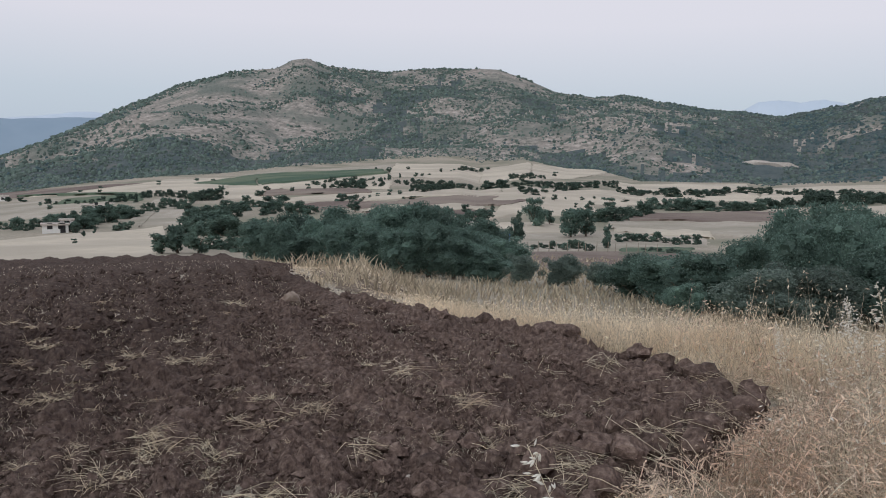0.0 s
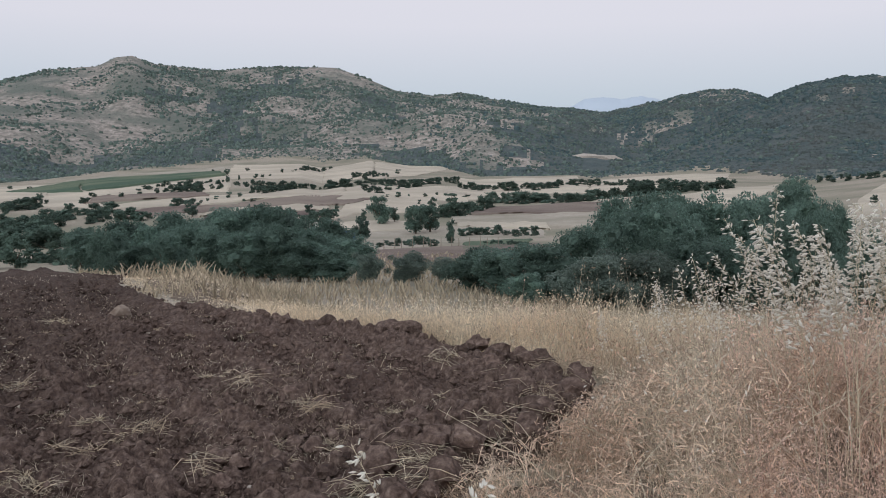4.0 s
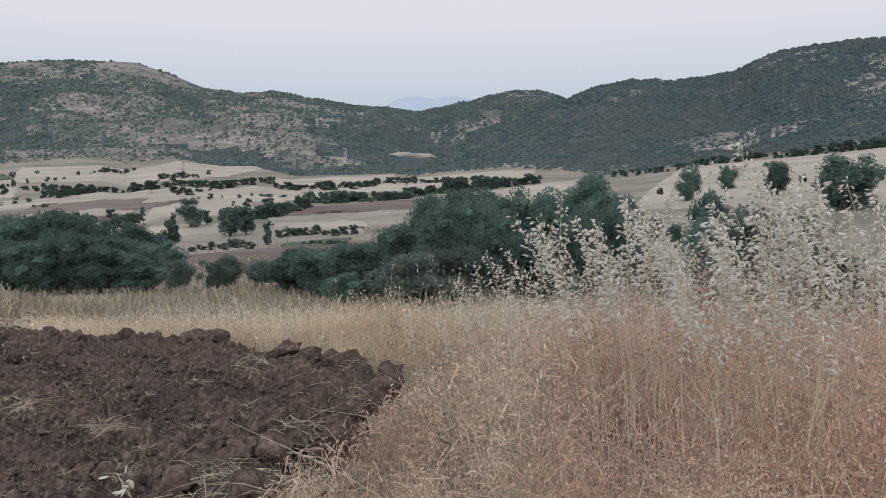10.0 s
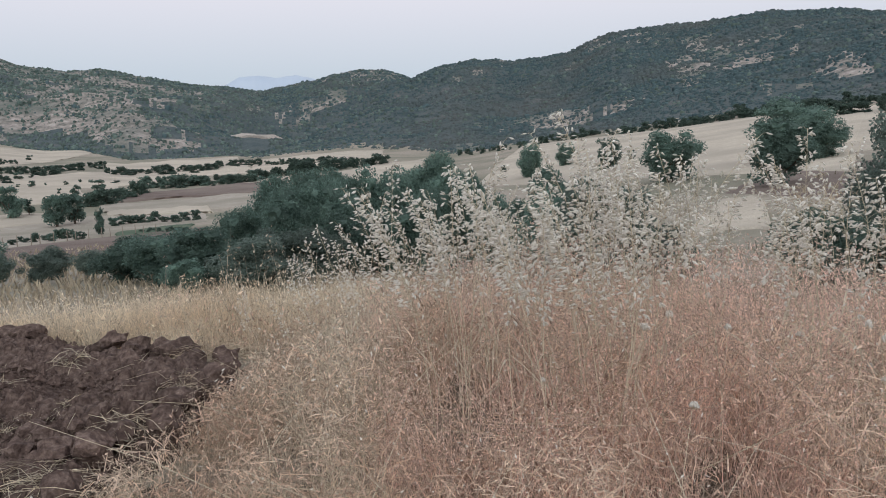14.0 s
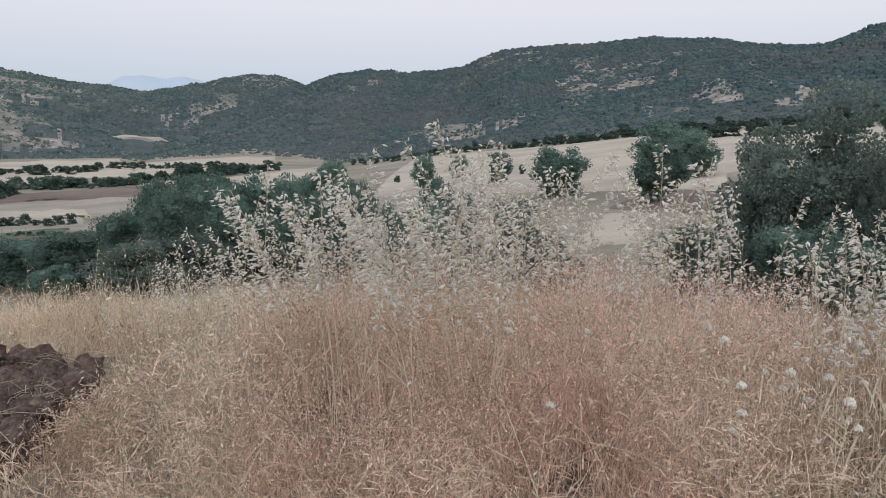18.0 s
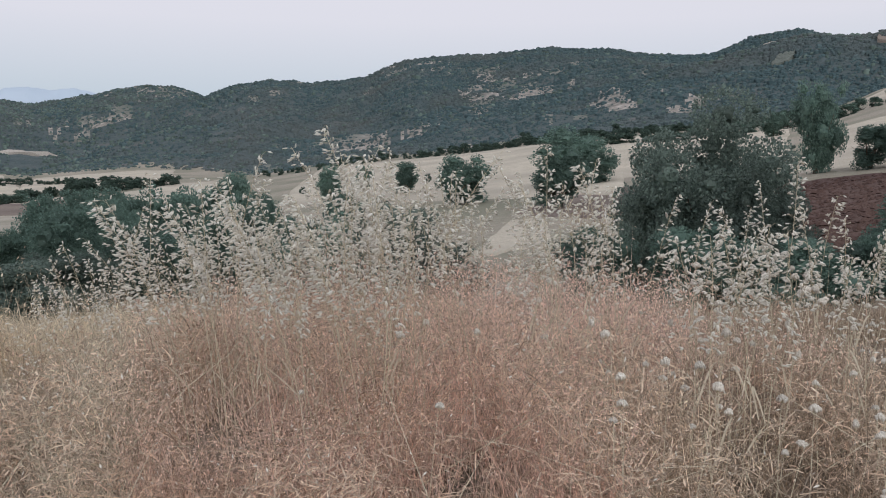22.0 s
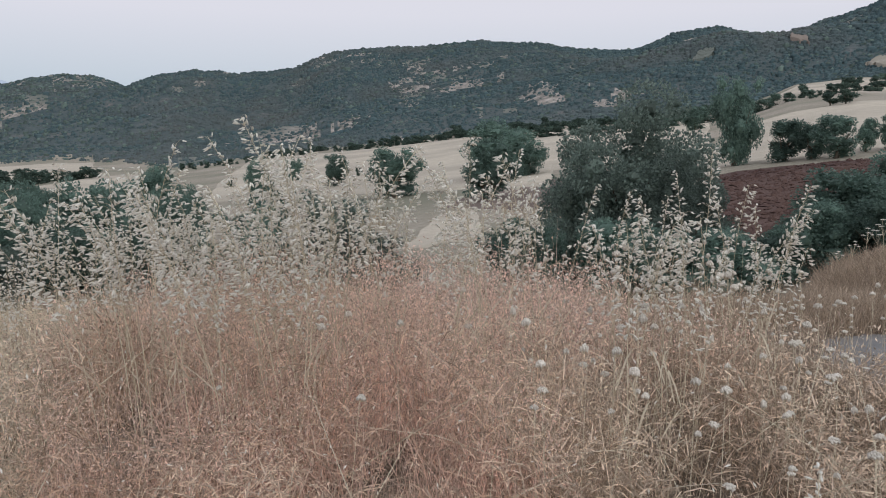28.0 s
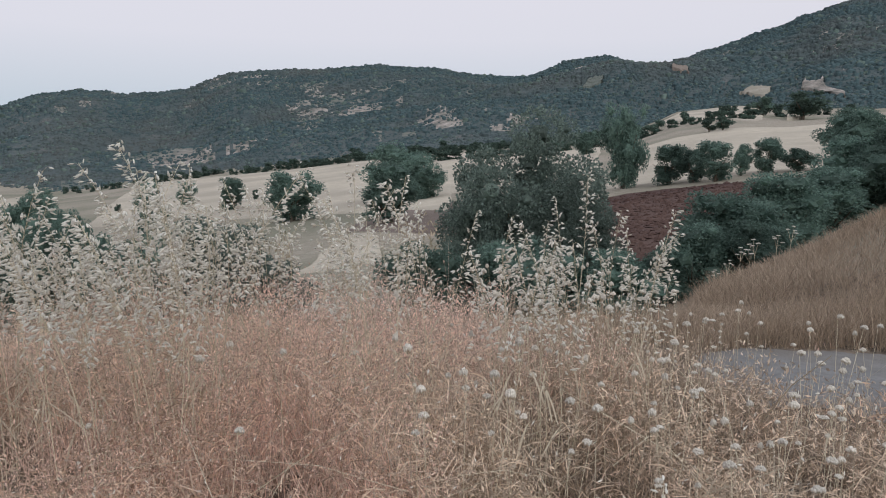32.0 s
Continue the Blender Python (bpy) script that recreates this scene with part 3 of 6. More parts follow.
# ---- fields and tracks in the valley ----
for k, (name, corners, material, label, layer) in enumerate([
    ("field_1", [(-32.2, 67), (-20.5, 72), (-19.7, 171), (-32.1, 142)], M_WHEAT, "pale reaped wheat field below the ploughed land", 1),
    ("field_2", [(-22.9, 165), (-18.4, 167), (-19.0, 289), (-20.4, 305)], M_PALE, "bare pinkish earth beside the dust track", 2),
    ("field_3", [(-31.8, 202), (-24.1, 226), (-22.8, 308), (-31.7, 387)], M_PALE, "bare grey-pale fallow field", 1),
    ("field_4", [(-27.4, 294), (-21.7, 285), (-21.0, 359), (-26.2, 342)], M_GREEN, "low dark green crop between the fields", 2),
    ("field_5", [(-29.5, 452), (-21.7, 337), (-21.7, 354), (-28.2, 431)], M_GREEN, "thin strip of green crop", 3),
    ("field_6", [(-28.5, 430), (-21.4, 350), (-20.0, 559), (-25.1, 434)], M_WHEAT, "pale reaped wheat strip", 1),
    ("field_7", [(-21.5, 352), (-15.8, 325), (-15.7, 565), (-20.2, 570)], M_WHEAT, "pale reaped wheat field", 2),
    ("field_8", [(-31.7, 435), (-26.2, 430), (-21.1, 524), (-31.7, 573)], M_BROWN, "brown fallow strip at the hill foot", 1),
    ("field_9", [(-18.2, 438), (-13.6, 389), (-13.6, 580), (-15.8, 524)], M_GREEN, "strip of green crop", 3),
    ("field_10", [(-13.7, 390), (-3.9, 486), (-4.3, 564), (-13.7, 582)], M_GREEN, "long strip of green crop", 3),
    ("field_11", [(-15.8, 524), (-3.5, 548), (-3.4, 743), (-14.6, 611)], M_PALE, "bare pale strip at the hill foot", 1),
    ("field_12", [(-16.2, 281), (-11.8, 243), (-11.6, 396), (-15.9, 415)], M_WHEAT, "pale wheat field among oaks", 1),
    ("field_13", [(-4.2, 426), (2.9, 379), (2.8, 702), (-3.4, 743)], M_WHEAT, "broad tan wheat field at the hill foot", 1),
    ("field_14", [(2.8, 379), (6.5, 399), (6.8, 758), (2.8, 672)], M_WHEAT, "broad tan wheat field at the hill foot", 2),
    ("field_15", [(6.3, 388), (11.1, 573), (12.2, 700), (6.7, 740)], M_WHEAT, "pale wheat strip at the hill foot", 1),
    ("field_16", [(-12.1, 322), (-3.8, 297), (-3.9, 474), (-12.1, 379)], M_WHEAT, "pale stubble field dotted with oaks", 2),
    ("field_17", [(-13.7, 276), (-5.1, 275), (-6.0, 309), (-13.0, 313)], M_BROWN, "brown ploughed strip", 3),
    ("field_18", [(-14.3, 240), (-3.4, 247), (-3.8, 279), (-11.8, 265)], M_WHEAT, "pale stubble strip", 1),
    ("field_19", [(-6.0, 236), (4.3, 270), (4.5, 319), (-5.4, 263)], M_WHEAT, "pale stubble strip", 2),
    ("field_20", [(3.5, 241), (13.7, 246), (13.6, 376), (4.5, 319)], M_WHEAT, "pale wheat field dotted with oaks", 1),
    ("field_21", [(-11.2, 207), (-3.3, 205), (-3.3, 234), (-10.2, 238)], M_BROWN, "brown ploughed field among oaks", 1),
    ("field_22", [(-3.7, 205), (2.9, 220), (4.3, 270), (-3.5, 237)], M_BROWN, "brown ploughed field among oaks", 2),
    ("field_23", [(2.5, 218), (5.3, 223), (6.7, 240), (3.6, 243)], M_BROWN, "brown ploughed tip of a field", 3),
    ("field_24", [(-6.0, 192), (3.4, 206), (3.2, 221), (-5.8, 207)], M_WHEAT, "narrow pale stubble strip", 3),
    ("field_25", [(-6.4, 166), (3.4, 190), (3.4, 206), (-6.0, 192)], M_BROWN, "brown ploughed strip behind the oaks", 1),
    ("field_26", [(3.2, 184), (11.7, 203), (11.6, 273), (4.4, 224)], M_WHEAT, "pale wheat field beside the brown one", 2),
    ("field_27", [(0.8, 145), (9.7, 153), (9.7, 175), (0.8, 171)], M_WHEAT, "pale wheat plot behind the oaks", 2),
    ("field_28", [(2.8, 75), (19.7, 135), (19.7, 167), (2.9, 150)], M_PALE, "bare earth plot with saplings", 1),
    ("field_29", [(12.9, 160), (19.8, 155), (19.7, 167), (12.9, 173)], M_WHEAT, "narrow pale wheat strip", 3),
    ("field_30", [(12.4, 165), (25.5, 159), (25.4, 207), (12.0, 185)], M_PALE, "pinkish fallow field", 2),
    ("field_31", [(12.7, 191), (25.3, 203), (25.2, 243), (15.3, 224)], M_BROWN, "brown ploughed field in the valley", 3),
    ("field_32", [(21.7, 234), (25.4, 237), (25.4, 265), (21.9, 252)], M_WHEAT, "thin pale wheat strip", 2),
    ("field_33", [(12.9, 356), (21.7, 363), (21.7, 525), (12.7, 491)], M_WHEAT, "long pale wheat field", 2),
    ("field_34", [(13.2, 265), (22.7, 318), (22.6, 432), (13.2, 386)], M_WHEAT, "pale wheat field between hedges", 1),
    ("field_35", [(22.3, 302), (32.4, 387), (32.4, 510), (22.8, 470)], M_WHEAT, "long pale wheat field below the woods", 2),
    ("field_36", [(28.2, 193), (32.6, 212), (32.5, 287), (28.1, 255)], M_WHEAT, "pale wheat field behind the oaks", 1),
    ("field_37", [(13.3, 83), (18.4, 98), (18.4, 127), (13.2, 110)], M_GREEN, "green garden plot beside the saplings", 2),
    ("field_38", [(5.2, 44), (19.4, 75), (19.4, 110), (4.7, 79)], M_BROWN, "brown fallow plot behind the bushes", 2),
    ("field_39", [(28.0, 200), (33.3, 205), (36.1, 361), (28.2, 257)], M_WHEAT, "pale wheat field", 2),
    ("field_40", [(38.8, 165), (65.3, 74), (66.2, 341), (42.4, 405)], M_WHEAT, "broad tan wheat field on the slope", 3),
    ("field_41", [(64.0, 110), (76.5, 100), (76, 238), (65, 350)], M_WHEAT, "tan wheat field beyond the oaks", 2),
    ("field_42", [(75, 27), (92, 27), (89, 66), (76.5, 67)], M_RED, "red-brown ploughed field on the slope", 2),
    ("field_43", [(56.9, 69), (76.1, 38), (73.7, 74), (61, 98)], M_BROWN, "bare brown ground under the oaks", 1),
    ("field_44", [(76.5, 76), (93, 72), (93, 222), (77.9, 178)], M_WHEAT, "tan wheat field above the red field", 1),
    ("field_45", [(78.2, 307), (86.9, 239), (86.7, 396), (81.2, 398)], M_WHEAT, "upper tan wheat field", 1),
    ("field_46", [(54.2, 40), (60.6, 40), (59.4, 61), (57.0, 62)], M_WHEAT, "pale stubble patch in the hollow", 4),
    ("field_47", [(85.2, 484), (86.8, 463), (87.3, 480), (85.8, 493)], M_PALE, "bare pale clearing on the wooded hillside", 6),
    ("field_48", [(89.0, 464), (91.9, 426), (90.3, 468), (89.3, 470)], M_HILL, "bare pale rock terrace on the hillside", 6),
    ("field_49", [(80.7, 545), (81.9, 537), (81.7, 548), (80.7, 558)], M_BROWN, "bare reddish saddle below the ridge", 6),
    ("field_50", [(74.4, 537), (75.7, 534), (76.0, 549), (75.1, 553)], M_HILL, "bare rock patch on the round hill", 6),
    ("field_51", [(88.3, 262), (89.4, 272), (89.3, 365), (88.4, 357)], M_WHEAT, "small pale plot between dark bushes", 6),
    ("track_1", [(-22.0, 164), (-21.5, 164), (-19.7, 292), (-19.9, 303)], M_PALE, "pale dust track between the oaks", 3),
]):
    sheet(name, corners, material, label, "track" if "track" in name else "field", n=46, wave=0.012 if "track" in name else min(0.022, 0.0035 * (max(c[0] for c in corners) - min(c[0] for c in corners))), seed=11 + 3 * k, layer=layer)

# ---- the ploughed field before the watcher ----
FIELD_EDGE = [(-14, -9), (-1.5, -6.0), (-0.4, 1.2), (0.35, 2.6), (0.85, 3.3), (1.45, 3.75), (2.0, 4.35), (1.98, 5.0), (1.75, 5.6), (1.1, 6.65), (0.1, 7.9), (-1.5, 9.6), (-2.4, 12.0), (-3.0, 15.0), (-4.5, 21.0), (-22, 21.0), (-26, 4)]


def inside(x, y, ring=FIELD_EDGE):
    x, y = np.asarray(x, float), np.asarray(y, float)
    hit = np.zeros(np.shape(x), bool)
    for (x0, y0), (x1, y1) in zip(ring, ring[1:] + ring[:1]):
        if y0 != y1:
            hit ^= ((y0 > y) != (y1 > y)) & (x < (x1 - x0) * (y - y0) / (y1 - y0) + x0)
    return hit


def to_edge(x, y, ring=FIELD_EDGE):
    """Distance to the field's edge."""
    best = np.full(np.shape(x), 1e9)
    for (x0, y0), (x1, y1) in zip(ring, ring[1:] + ring[:1]):
        dx, dy = x1 - x0, y1 - y0
        s = np.clip(((x - x0) * dx + (y - y0) * dy) / (dx * dx + dy * dy), 0, 1)
        best = np.minimum(best, np.hypot(x - x0 - s * dx, y - y0 - s * dy))
    return best


def ploughed():
    az, r = np.meshgrid(np.linspace(-60, 36, 640), np.geomspace(1.3, 24, 520), indexing="ij")
    x, y = polar(az, r)
    warp = 0.12 * layered(x * 2.2, y * 2.2, 3, 61)
    d1, own1 = cells((x + warp) * 5.2, (y - warp) * 5.2, 21)
    d2, own2 = cells((x - warp) * 11, (y + warp) * 11, 27)
    d3, own3 = cells(x * 24, y * 24 + warp * 5, 29)
    dome = lambda d, w: np.sqrt(np.clip(1 - (d / w) ** 2, 0, 1))
    lump = dome(d1, 0.5) * own1**3 * 0.060 + dome(d2, 0.55) * own2**2.4 * 0.050 + dome(d3, 0.6) * own3**2 * 0.030
    furrow = 0.034 * np.cos(2 * np.pi * (x * 0.93 + y * 0.36 + 0.15 * layered(x * 0.5, y * 0.5, 2, 3)) / 0.62)
    rough = 0.020 * layered(x * 6, y * 6, 5, 44) + 0.009 * layered(x * 31, y * 31, 2, 45)
    edge = np.where(inside(x + 0.1 * layered(x * 3, y * 3, 3, 9), y + 0.1 * layered(x * 3 + 5, y * 3, 3, 12)), 1, -1) * to_edge(x, y)
    berm = 0.07 * np.exp(-(((edge - 0.30) / 0.28) ** 2)) * (0.5 + value_noise(x * 3, y * 3, 71))
    lump = lump * np.interp(r, [7, 13], [1.0, 0.4])
    berm = berm * np.interp(r, [7, 11], [1.0, 0.2])
    near_edge = 1 + 0.45 * np.exp(-np.clip(edge, 0, 9) / 0.7)
    fade = np.clip(edge / 0.16, 0, 1)
    z = land(x, y) + 0.035 + furrow + (lump * near_edge + berm) * fade * (2 - fade) + rough
    z = np.where(edge < 0, land(x, y) - 0.05, z)
    faces = grid_faces(640, 520)[:, ::-1]
    keep = (edge.ravel()[faces] > -0.12).any(1)
    return mesh_of("ploughed_field", np.stack([x, y, z], -1).reshape(-1, 3), faces[keep], M_SOIL, False)


tagged(new("ploughed_field", ploughed()), "red-brown ploughed field with clods and straw", "field", kind="structure")


def field_height(x, y):
    return float(land(x, y)) + 0.05


# ---- the dust track and the verge ----
def patch(name, ring, material, label, category, lift, step=0.05):
    xs, ys = [p[0] for p in ring], [p[1] for p in ring]
    gx_, gy_ = np.meshgrid(np.arange(min(xs), max(xs), step), np.arange(min(ys), max(ys), step), indexing="ij")
    wob = 0.14 * layered(gx_ * 2, gy_ * 2, 3, 15)
    keep_v = inside(gx_ + wob, gy_ - wob, ring)
    z = land(gx_, gy_) + lift + 0.008 * layered(gx_ * 7, gy_ * 7, 3, 16)
    f = grid_faces(*gx_.shape)[:, ::-1]
    return tagged(new(name, mesh_of(name, np.stack([gx_, gy_, z], -1).reshape(-1, 3), f[keep_v.ravel()[f].all(1)], material, True)), label, category, kind="structure")


VERGE = [(0.2, 0.3), (0.75, 2.9), (1.0, 3.2), (1.6, 3.6), (2.2, 4.3), (2.2, 5.0), (1.95, 5.7), (1.3, 6.8), (0.3, 8.1), (-1.3, 9.8), (-2.2, 12.2), (1.5, 13.0), (5.0, 10.0), (9.5, 5.0), (10.5, 0.0), (9.0, -4.0), (2.0, -4.0)]
patch("verge", VERGE, M_LITTER, "grass verge of bare earth and straw litter", "verge", 0.012)
M_BANK = mat("cream_straw_litter", [(0.32, (0.26, 0.205, 0.15)), (0.5, (0.44, 0.36, 0.27)), (0.68, (0.62, 0.53, 0.42))], 14, 10, rough=1.0, bump=0.8, bump_scale=30, wide=(0.50, 0.41, 0.31), wide_scale=1.2)
BANK = [(2.35, 4.9), (2.1, 5.8), (1.45, 6.9), (0.45, 8.2), (-0.7, 9.5), (-0.6, 13.0), (3.0, 16.0), (8.0, 12.0), (6.8, 7.0), (3.4, 5.1)]
patch("bank", BANK, M_BANK, "bank of bleached straw below the ploughed field", "bank", 0.035)
ROAD = [(5.3, 0.1), (5.9, 0.42), (6.6, 0.35), (7.1, 0.1), (7.3, -0.6), (7.4, -1.5), (7.3, -3.2), (5.2, -3.2), (4.8, -1.2), (4.95, -0.4)]
patch("road", ROAD, M_TRACK, "grey dust track beside the verge", "track", 0.02)

# ---- trees and bushes ----
_bm = bmesh.new()
bmesh.ops.create_icosphere(_bm, subdivisions=2, radius=1.0)
_bm.verts.ensure_lookup_table()
ICO_V = np.array([v.co[:] for v in _bm.verts])
ICO_F = np.array([[v.index for v in f.verts] for f in _bm.faces])
_bm.free()


def leaf_quads(rng, centres, out, size, droop=0.3, slim=0.36):
    """Rhombic leaves: base, side, tip, side."""
    n = len(centres)
    way = out + rng.normal(0, 0.75, (n, 3))
    way[:, 2] -= droop
    way /= np.linalg.norm(way, axis=1)[:, None]
    side = np.cross(way, rng.normal(0, 1, (n, 3)))
    side /= np.linalg.norm(side, axis=1)[:, None] + 1e-9
    ln = size * rng.uniform(0.6, 1.35, n)[:, None]
    v = np.stack([centres, centres + way * ln * 0.5 + side * ln * slim, centres + way * ln, centres + way * ln * 0.5 - side * ln * slim], 1)
    return v.reshape(-1, 3), np.arange(4 * n).reshape(-1, 4)


def crown_mesh(name, seed, leaves, size, lobes, base, material, core=0.56, small=0.10, large=0.22, spread=0.36):
    """A crown in a unit box, of uneven lobes of leaves with gaps between."""
    rng = np.random.default_rng(seed)
    mid = np.array([0, 0, base + (1 - base) * 0.47])
    centres, radii = [], []
    for k in range(lobes):
        d = rng.normal(0, 1, 3)
        d /= np.linalg.norm(d)
        d[2] = d[2] * 1.05 + 0.10
        radii.append(rng.uniform(small, large))
        reach = rng.uniform(0.45, 1.0)
        if k < 4:
            # leading shoots that break the outline at the top
            d, reach = np.array([rng.uniform(-0.75, 0.75), rng.uniform(-0.75, 0.75), rng.uniform(0.75, 1.15)]), 1.0
            radii[-1] = rng.uniform(small * 0.8, small * 1.3)
        centres.append(mid + d * np.array([spread, spread, (1 - base) * 0.40]) * reach)
    centres, radii = np.array(centres), np.array(radii)
    pick = rng.choice(lobes, leaves, p=radii**2 / (radii**2).sum())
    d = rng.normal(0, 1, (leaves, 3))
    d /= np.linalg.norm(d, axis=1)[:, None]
    squash = np.array([1, 1, 0.82])
    lumps = 0.82 + 0.28 * value_noise(d[:, 0] * 3 + pick * 7.7, d[:, 1] * 3 + d[:, 2] * 2, seed)
    where = centres[pick] + d * squash * (radii[pick] * lumps * rng.uniform(0.8, 1.12, leaves))[:, None]
    v, q = leaf_quads(rng, where, d, size)
    verts, quads, tris = [v], q, []
    count = len(v)
    for c, r in zip(centres, radii):
        bulge = 1 + 0.5 * rng.normal(0, 0.5, len(ICO_V))[:, None]
        verts.append(c + ICO_V * squash * r * core * bulge)
        tris.append(ICO_F + count)
        count += len(ICO_V)
    return mesh_of(name, np.concatenate(verts), [quads, np.concatenate(tris)], material)


def trunk_mesh(name, seed, base, thick=0.045, stems=1):
    rng = random.Random(seed)
    s = Shape()
    for k in range(stems):
        lean = rng.uniform(0, 6.3)
        off = 0.05 * (stems > 1)
        foot = Vector((off * math.cos(lean), off * math.sin(lean), -0.03))
        fork = Vector((0.10 * math.cos(lean) * (stems > 1) + rng.uniform(-0.03, 0.03), 0.10 * math.sin(lean) * (stems > 1), base + 0.08))
        w = thick / math.sqrt(stems)
        s.tube([foot, foot.lerp(fork, 0.12), foot.lerp(fork, 0.55) + Vector((rng.uniform(-0.015, 0.015), 0, 0)), fork], [w * 1.5, w * 1.05, w * 0.9, w * 0.75], 8, False)
        for j in range(4):
            a = lean + j * 1.6 + rng.uniform(-0.4, 0.4)
            tip = fork + Vector((0.28 * math.cos(a), 0.28 * math.sin(a), rng.uniform(0.2, 0.4)))
            s.tube([fork - Vector((0, 0, 0.02)), fork.lerp(tip, 0.5) + Vector((0, 0, -0.03)), tip], [w * 0.6, w * 0.4, w * 0.12], 5)
    return s.mesh(name, M_BARK, True)


OAKS = [(crown_mesh("crown", 100 + k, 15000, 0.024, 34, 0.04, M_OAK), trunk_mesh("trunk", 200 + k, 0.20)) for k in range(3)]
BUSHES = [(crown_mesh("crown", 120 + k, 14000, 0.027, 28, 0.0, M_OAK), trunk_mesh("trunk", 220 + k, 0.08, 0.03, 3)) for k in range(3)]
GREY_BUSHES = [(crown_mesh("crown", 140 + k, 17000, 0.025, 26, 0.0, M_GREY_OAK, core=0.44, small=0.09, large=0.20, spread=0.38), trunk_mesh("trunk", 240 + k, 0.08, 0.03, 3)) for k in range(2)]
GREY_OAK = [(crown_mesh("crown", 150, 52000, 0.0165, 60, 0.04, M_GREY_OAK, core=0.32, small=0.06, large=0.17, spread=0.45), trunk_mesh("trunk", 250, 0.16, 0.04, 2))]
MID_OAKS = [(crown_mesh("crown", 170 + k, 2000, 0.060, 18, 0.06, M_OAK, core=0.72), trunk_mesh("trunk", 270 + k, 0.18)) for k in range(4)]
ORCHARD = [(crown_mesh("crown", 190 + k, 6500, 0.036, 24, -0.04, M_OAK, core=0.6), trunk_mesh("trunk", 290 + k, 0.20, 0.04, 2)) for k in range(3)]
SLOPE_OAKS = [(crown_mesh("crown", 175 + k, 14000, 0.027, 46, -0.02, M_OAK, core=0.56, small=0.10, large=0.19, spread=0.42), trunk_mesh("trunk", 275 + k, 0.16, 0.035, 2)) for k in range(3)]
FAR_OAKS = [(crown_mesh("crown", 160 + k, 750, 0.080, 11, 0.0, M_OAK_FAR, core=0.8), trunk_mesh("trunk", 260 + k, 0.16, 0.04)) for k in range(5)]
FAR_BUSHES = [(crown_mesh("crown", 180 + k, 700, 0.085, 10, -0.1, M_OAK_FAR, core=0.8), trunk_mesh("trunk", 280 + k, 0.05, 0.03, 2)) for k in range(4)]
TREE_RNG = random.Random(5)


def tree(kinds, az, r, height, width, label, name="oak_tree", group="", sink=0.0):
    x, y = polar(az, r)
    crown, trunk = TREE_RNG.choice(MID_OAKS if r > 60 and kinds is OAKS else kinds)
    m = pose(x, y, float(land(x, y)) - sink, 0, 0, TREE_RNG.uniform(0, 360)) @ Matrix.Diagonal((width, width, height, 1))
    ob = thing(name, m, label, "tree" if "tree" in name else "bush", group)
    part("trunk", trunk, ob)
    part("crown", crown, ob)
    return ob


# single oaks of the valley: bearing, range, height, width
for az, r, h, w in [(7.0, 164, 6.1, 5.7), (5.6, 114, 3.9, 3.0), (9.7, 144, 5.6, 5.4), (10.8, 147, 5.4, 4.6)]:
    tree(OAKS, az, r, h, w, "round dark green oak in the valley fields", group="valley oaks")
for az, r, h, w in [(-20.3, 79, 2.1, 3.0), (-19.2, 79, 2.8, 3.2), (-17.8, 78, 2.9, 3.0), (-18.6, 100, 3.4, 3.4), (-13.6, 131, 3.5, 4.5), (-29.7, 376, 2.2, 3.6), (-28.9, 348, 2.1, 3.9), (-27.8, 295, 1.5, 2.0), (-27.3, 260, 1.7, 2.1), (-24.1, 452, 1.7, 3.0), (-24.2, 404, 1.5, 2.7), (-25.4, 423, 1.3, 2.8),
                    (-20.4, 447, 3.0, 3.0), (-17.8, 507, 2.6, 3.4), (-16.7, 479, 2.1, 3.2), (-16.2, 332, 3.0, 3.7), (-11.1, 298, 2.2, 2.0), (-10.0, 318, 2.6, 2.4), (-8.8, 310, 2.8, 2.3), (-6.0, 301, 4.0, 3.1), (-5.1, 323, 2.4, 2.4), (-4.6, 316, 4.2, 3.3), (-3.9, 259, 2.3, 2.9), (-4.8, 255, 1.5, 1.7),
                    (-4.0, 376, 3.9, 2.2), (-6.5, 196, 2.9, 4.2), (-3.2, 261, 1.7, 1.9), (-2.9, 242, 0.8, 1.3), (-2.2, 237, 1.4, 2.3), (-2.0, 415, 2.5, 2.8), (-1.5, 421, 1.9, 2.2), (-3.2, 410, 2.4, 2.1), (-1.0, 437, 1.3, 2.3), (-4.0, 498, 3.7, 4.4), (-2.6, 544, 2.4, 3.6), (-5.0, 578, 2.1, 2.6),
                    (-0.1, 482, 2.9, 2.1), (8.4, 510, 3.4, 4.2), (7.7, 298, 2.7, 3.8), (8.4, 312, 1.4, 2.1), (7.6, 255, 1.1, 1.3), (8.4, 256, 2.1, 2.5), (9.2, 268, 1.0, 1.0), (10.4, 267, 1.4, 1.8), (11.3, 277, 1.2, 1.4), (11.0, 219, 2.8, 2.9), (12.3, 243, 3.1, 4.9), (13.5, 280, 1.0, 3.7),
                    (10.0, 226, 1.7, 1.5), (3.8, 204, 1.5, 1.4), (1.8, 190, 2.5, 3.0), (5.8, 172, 2.6, 1.9), (8.1, 169, 3.3, 3.0), (12.4, 106, 3.3, 2.0)]:
    tree(FAR_OAKS, az, r, h, w, "small dark oak far off in the fields", group="far oaks")
for az, r, h in [(-25.9, 122, 0.8), (-25.3, 146, 1.1), (-24.6, 153, 1.0)]:
    tree(FAR_OAKS, az, r, h, 0.9, "young sapling in the pale field", "young_tree", "saplings")

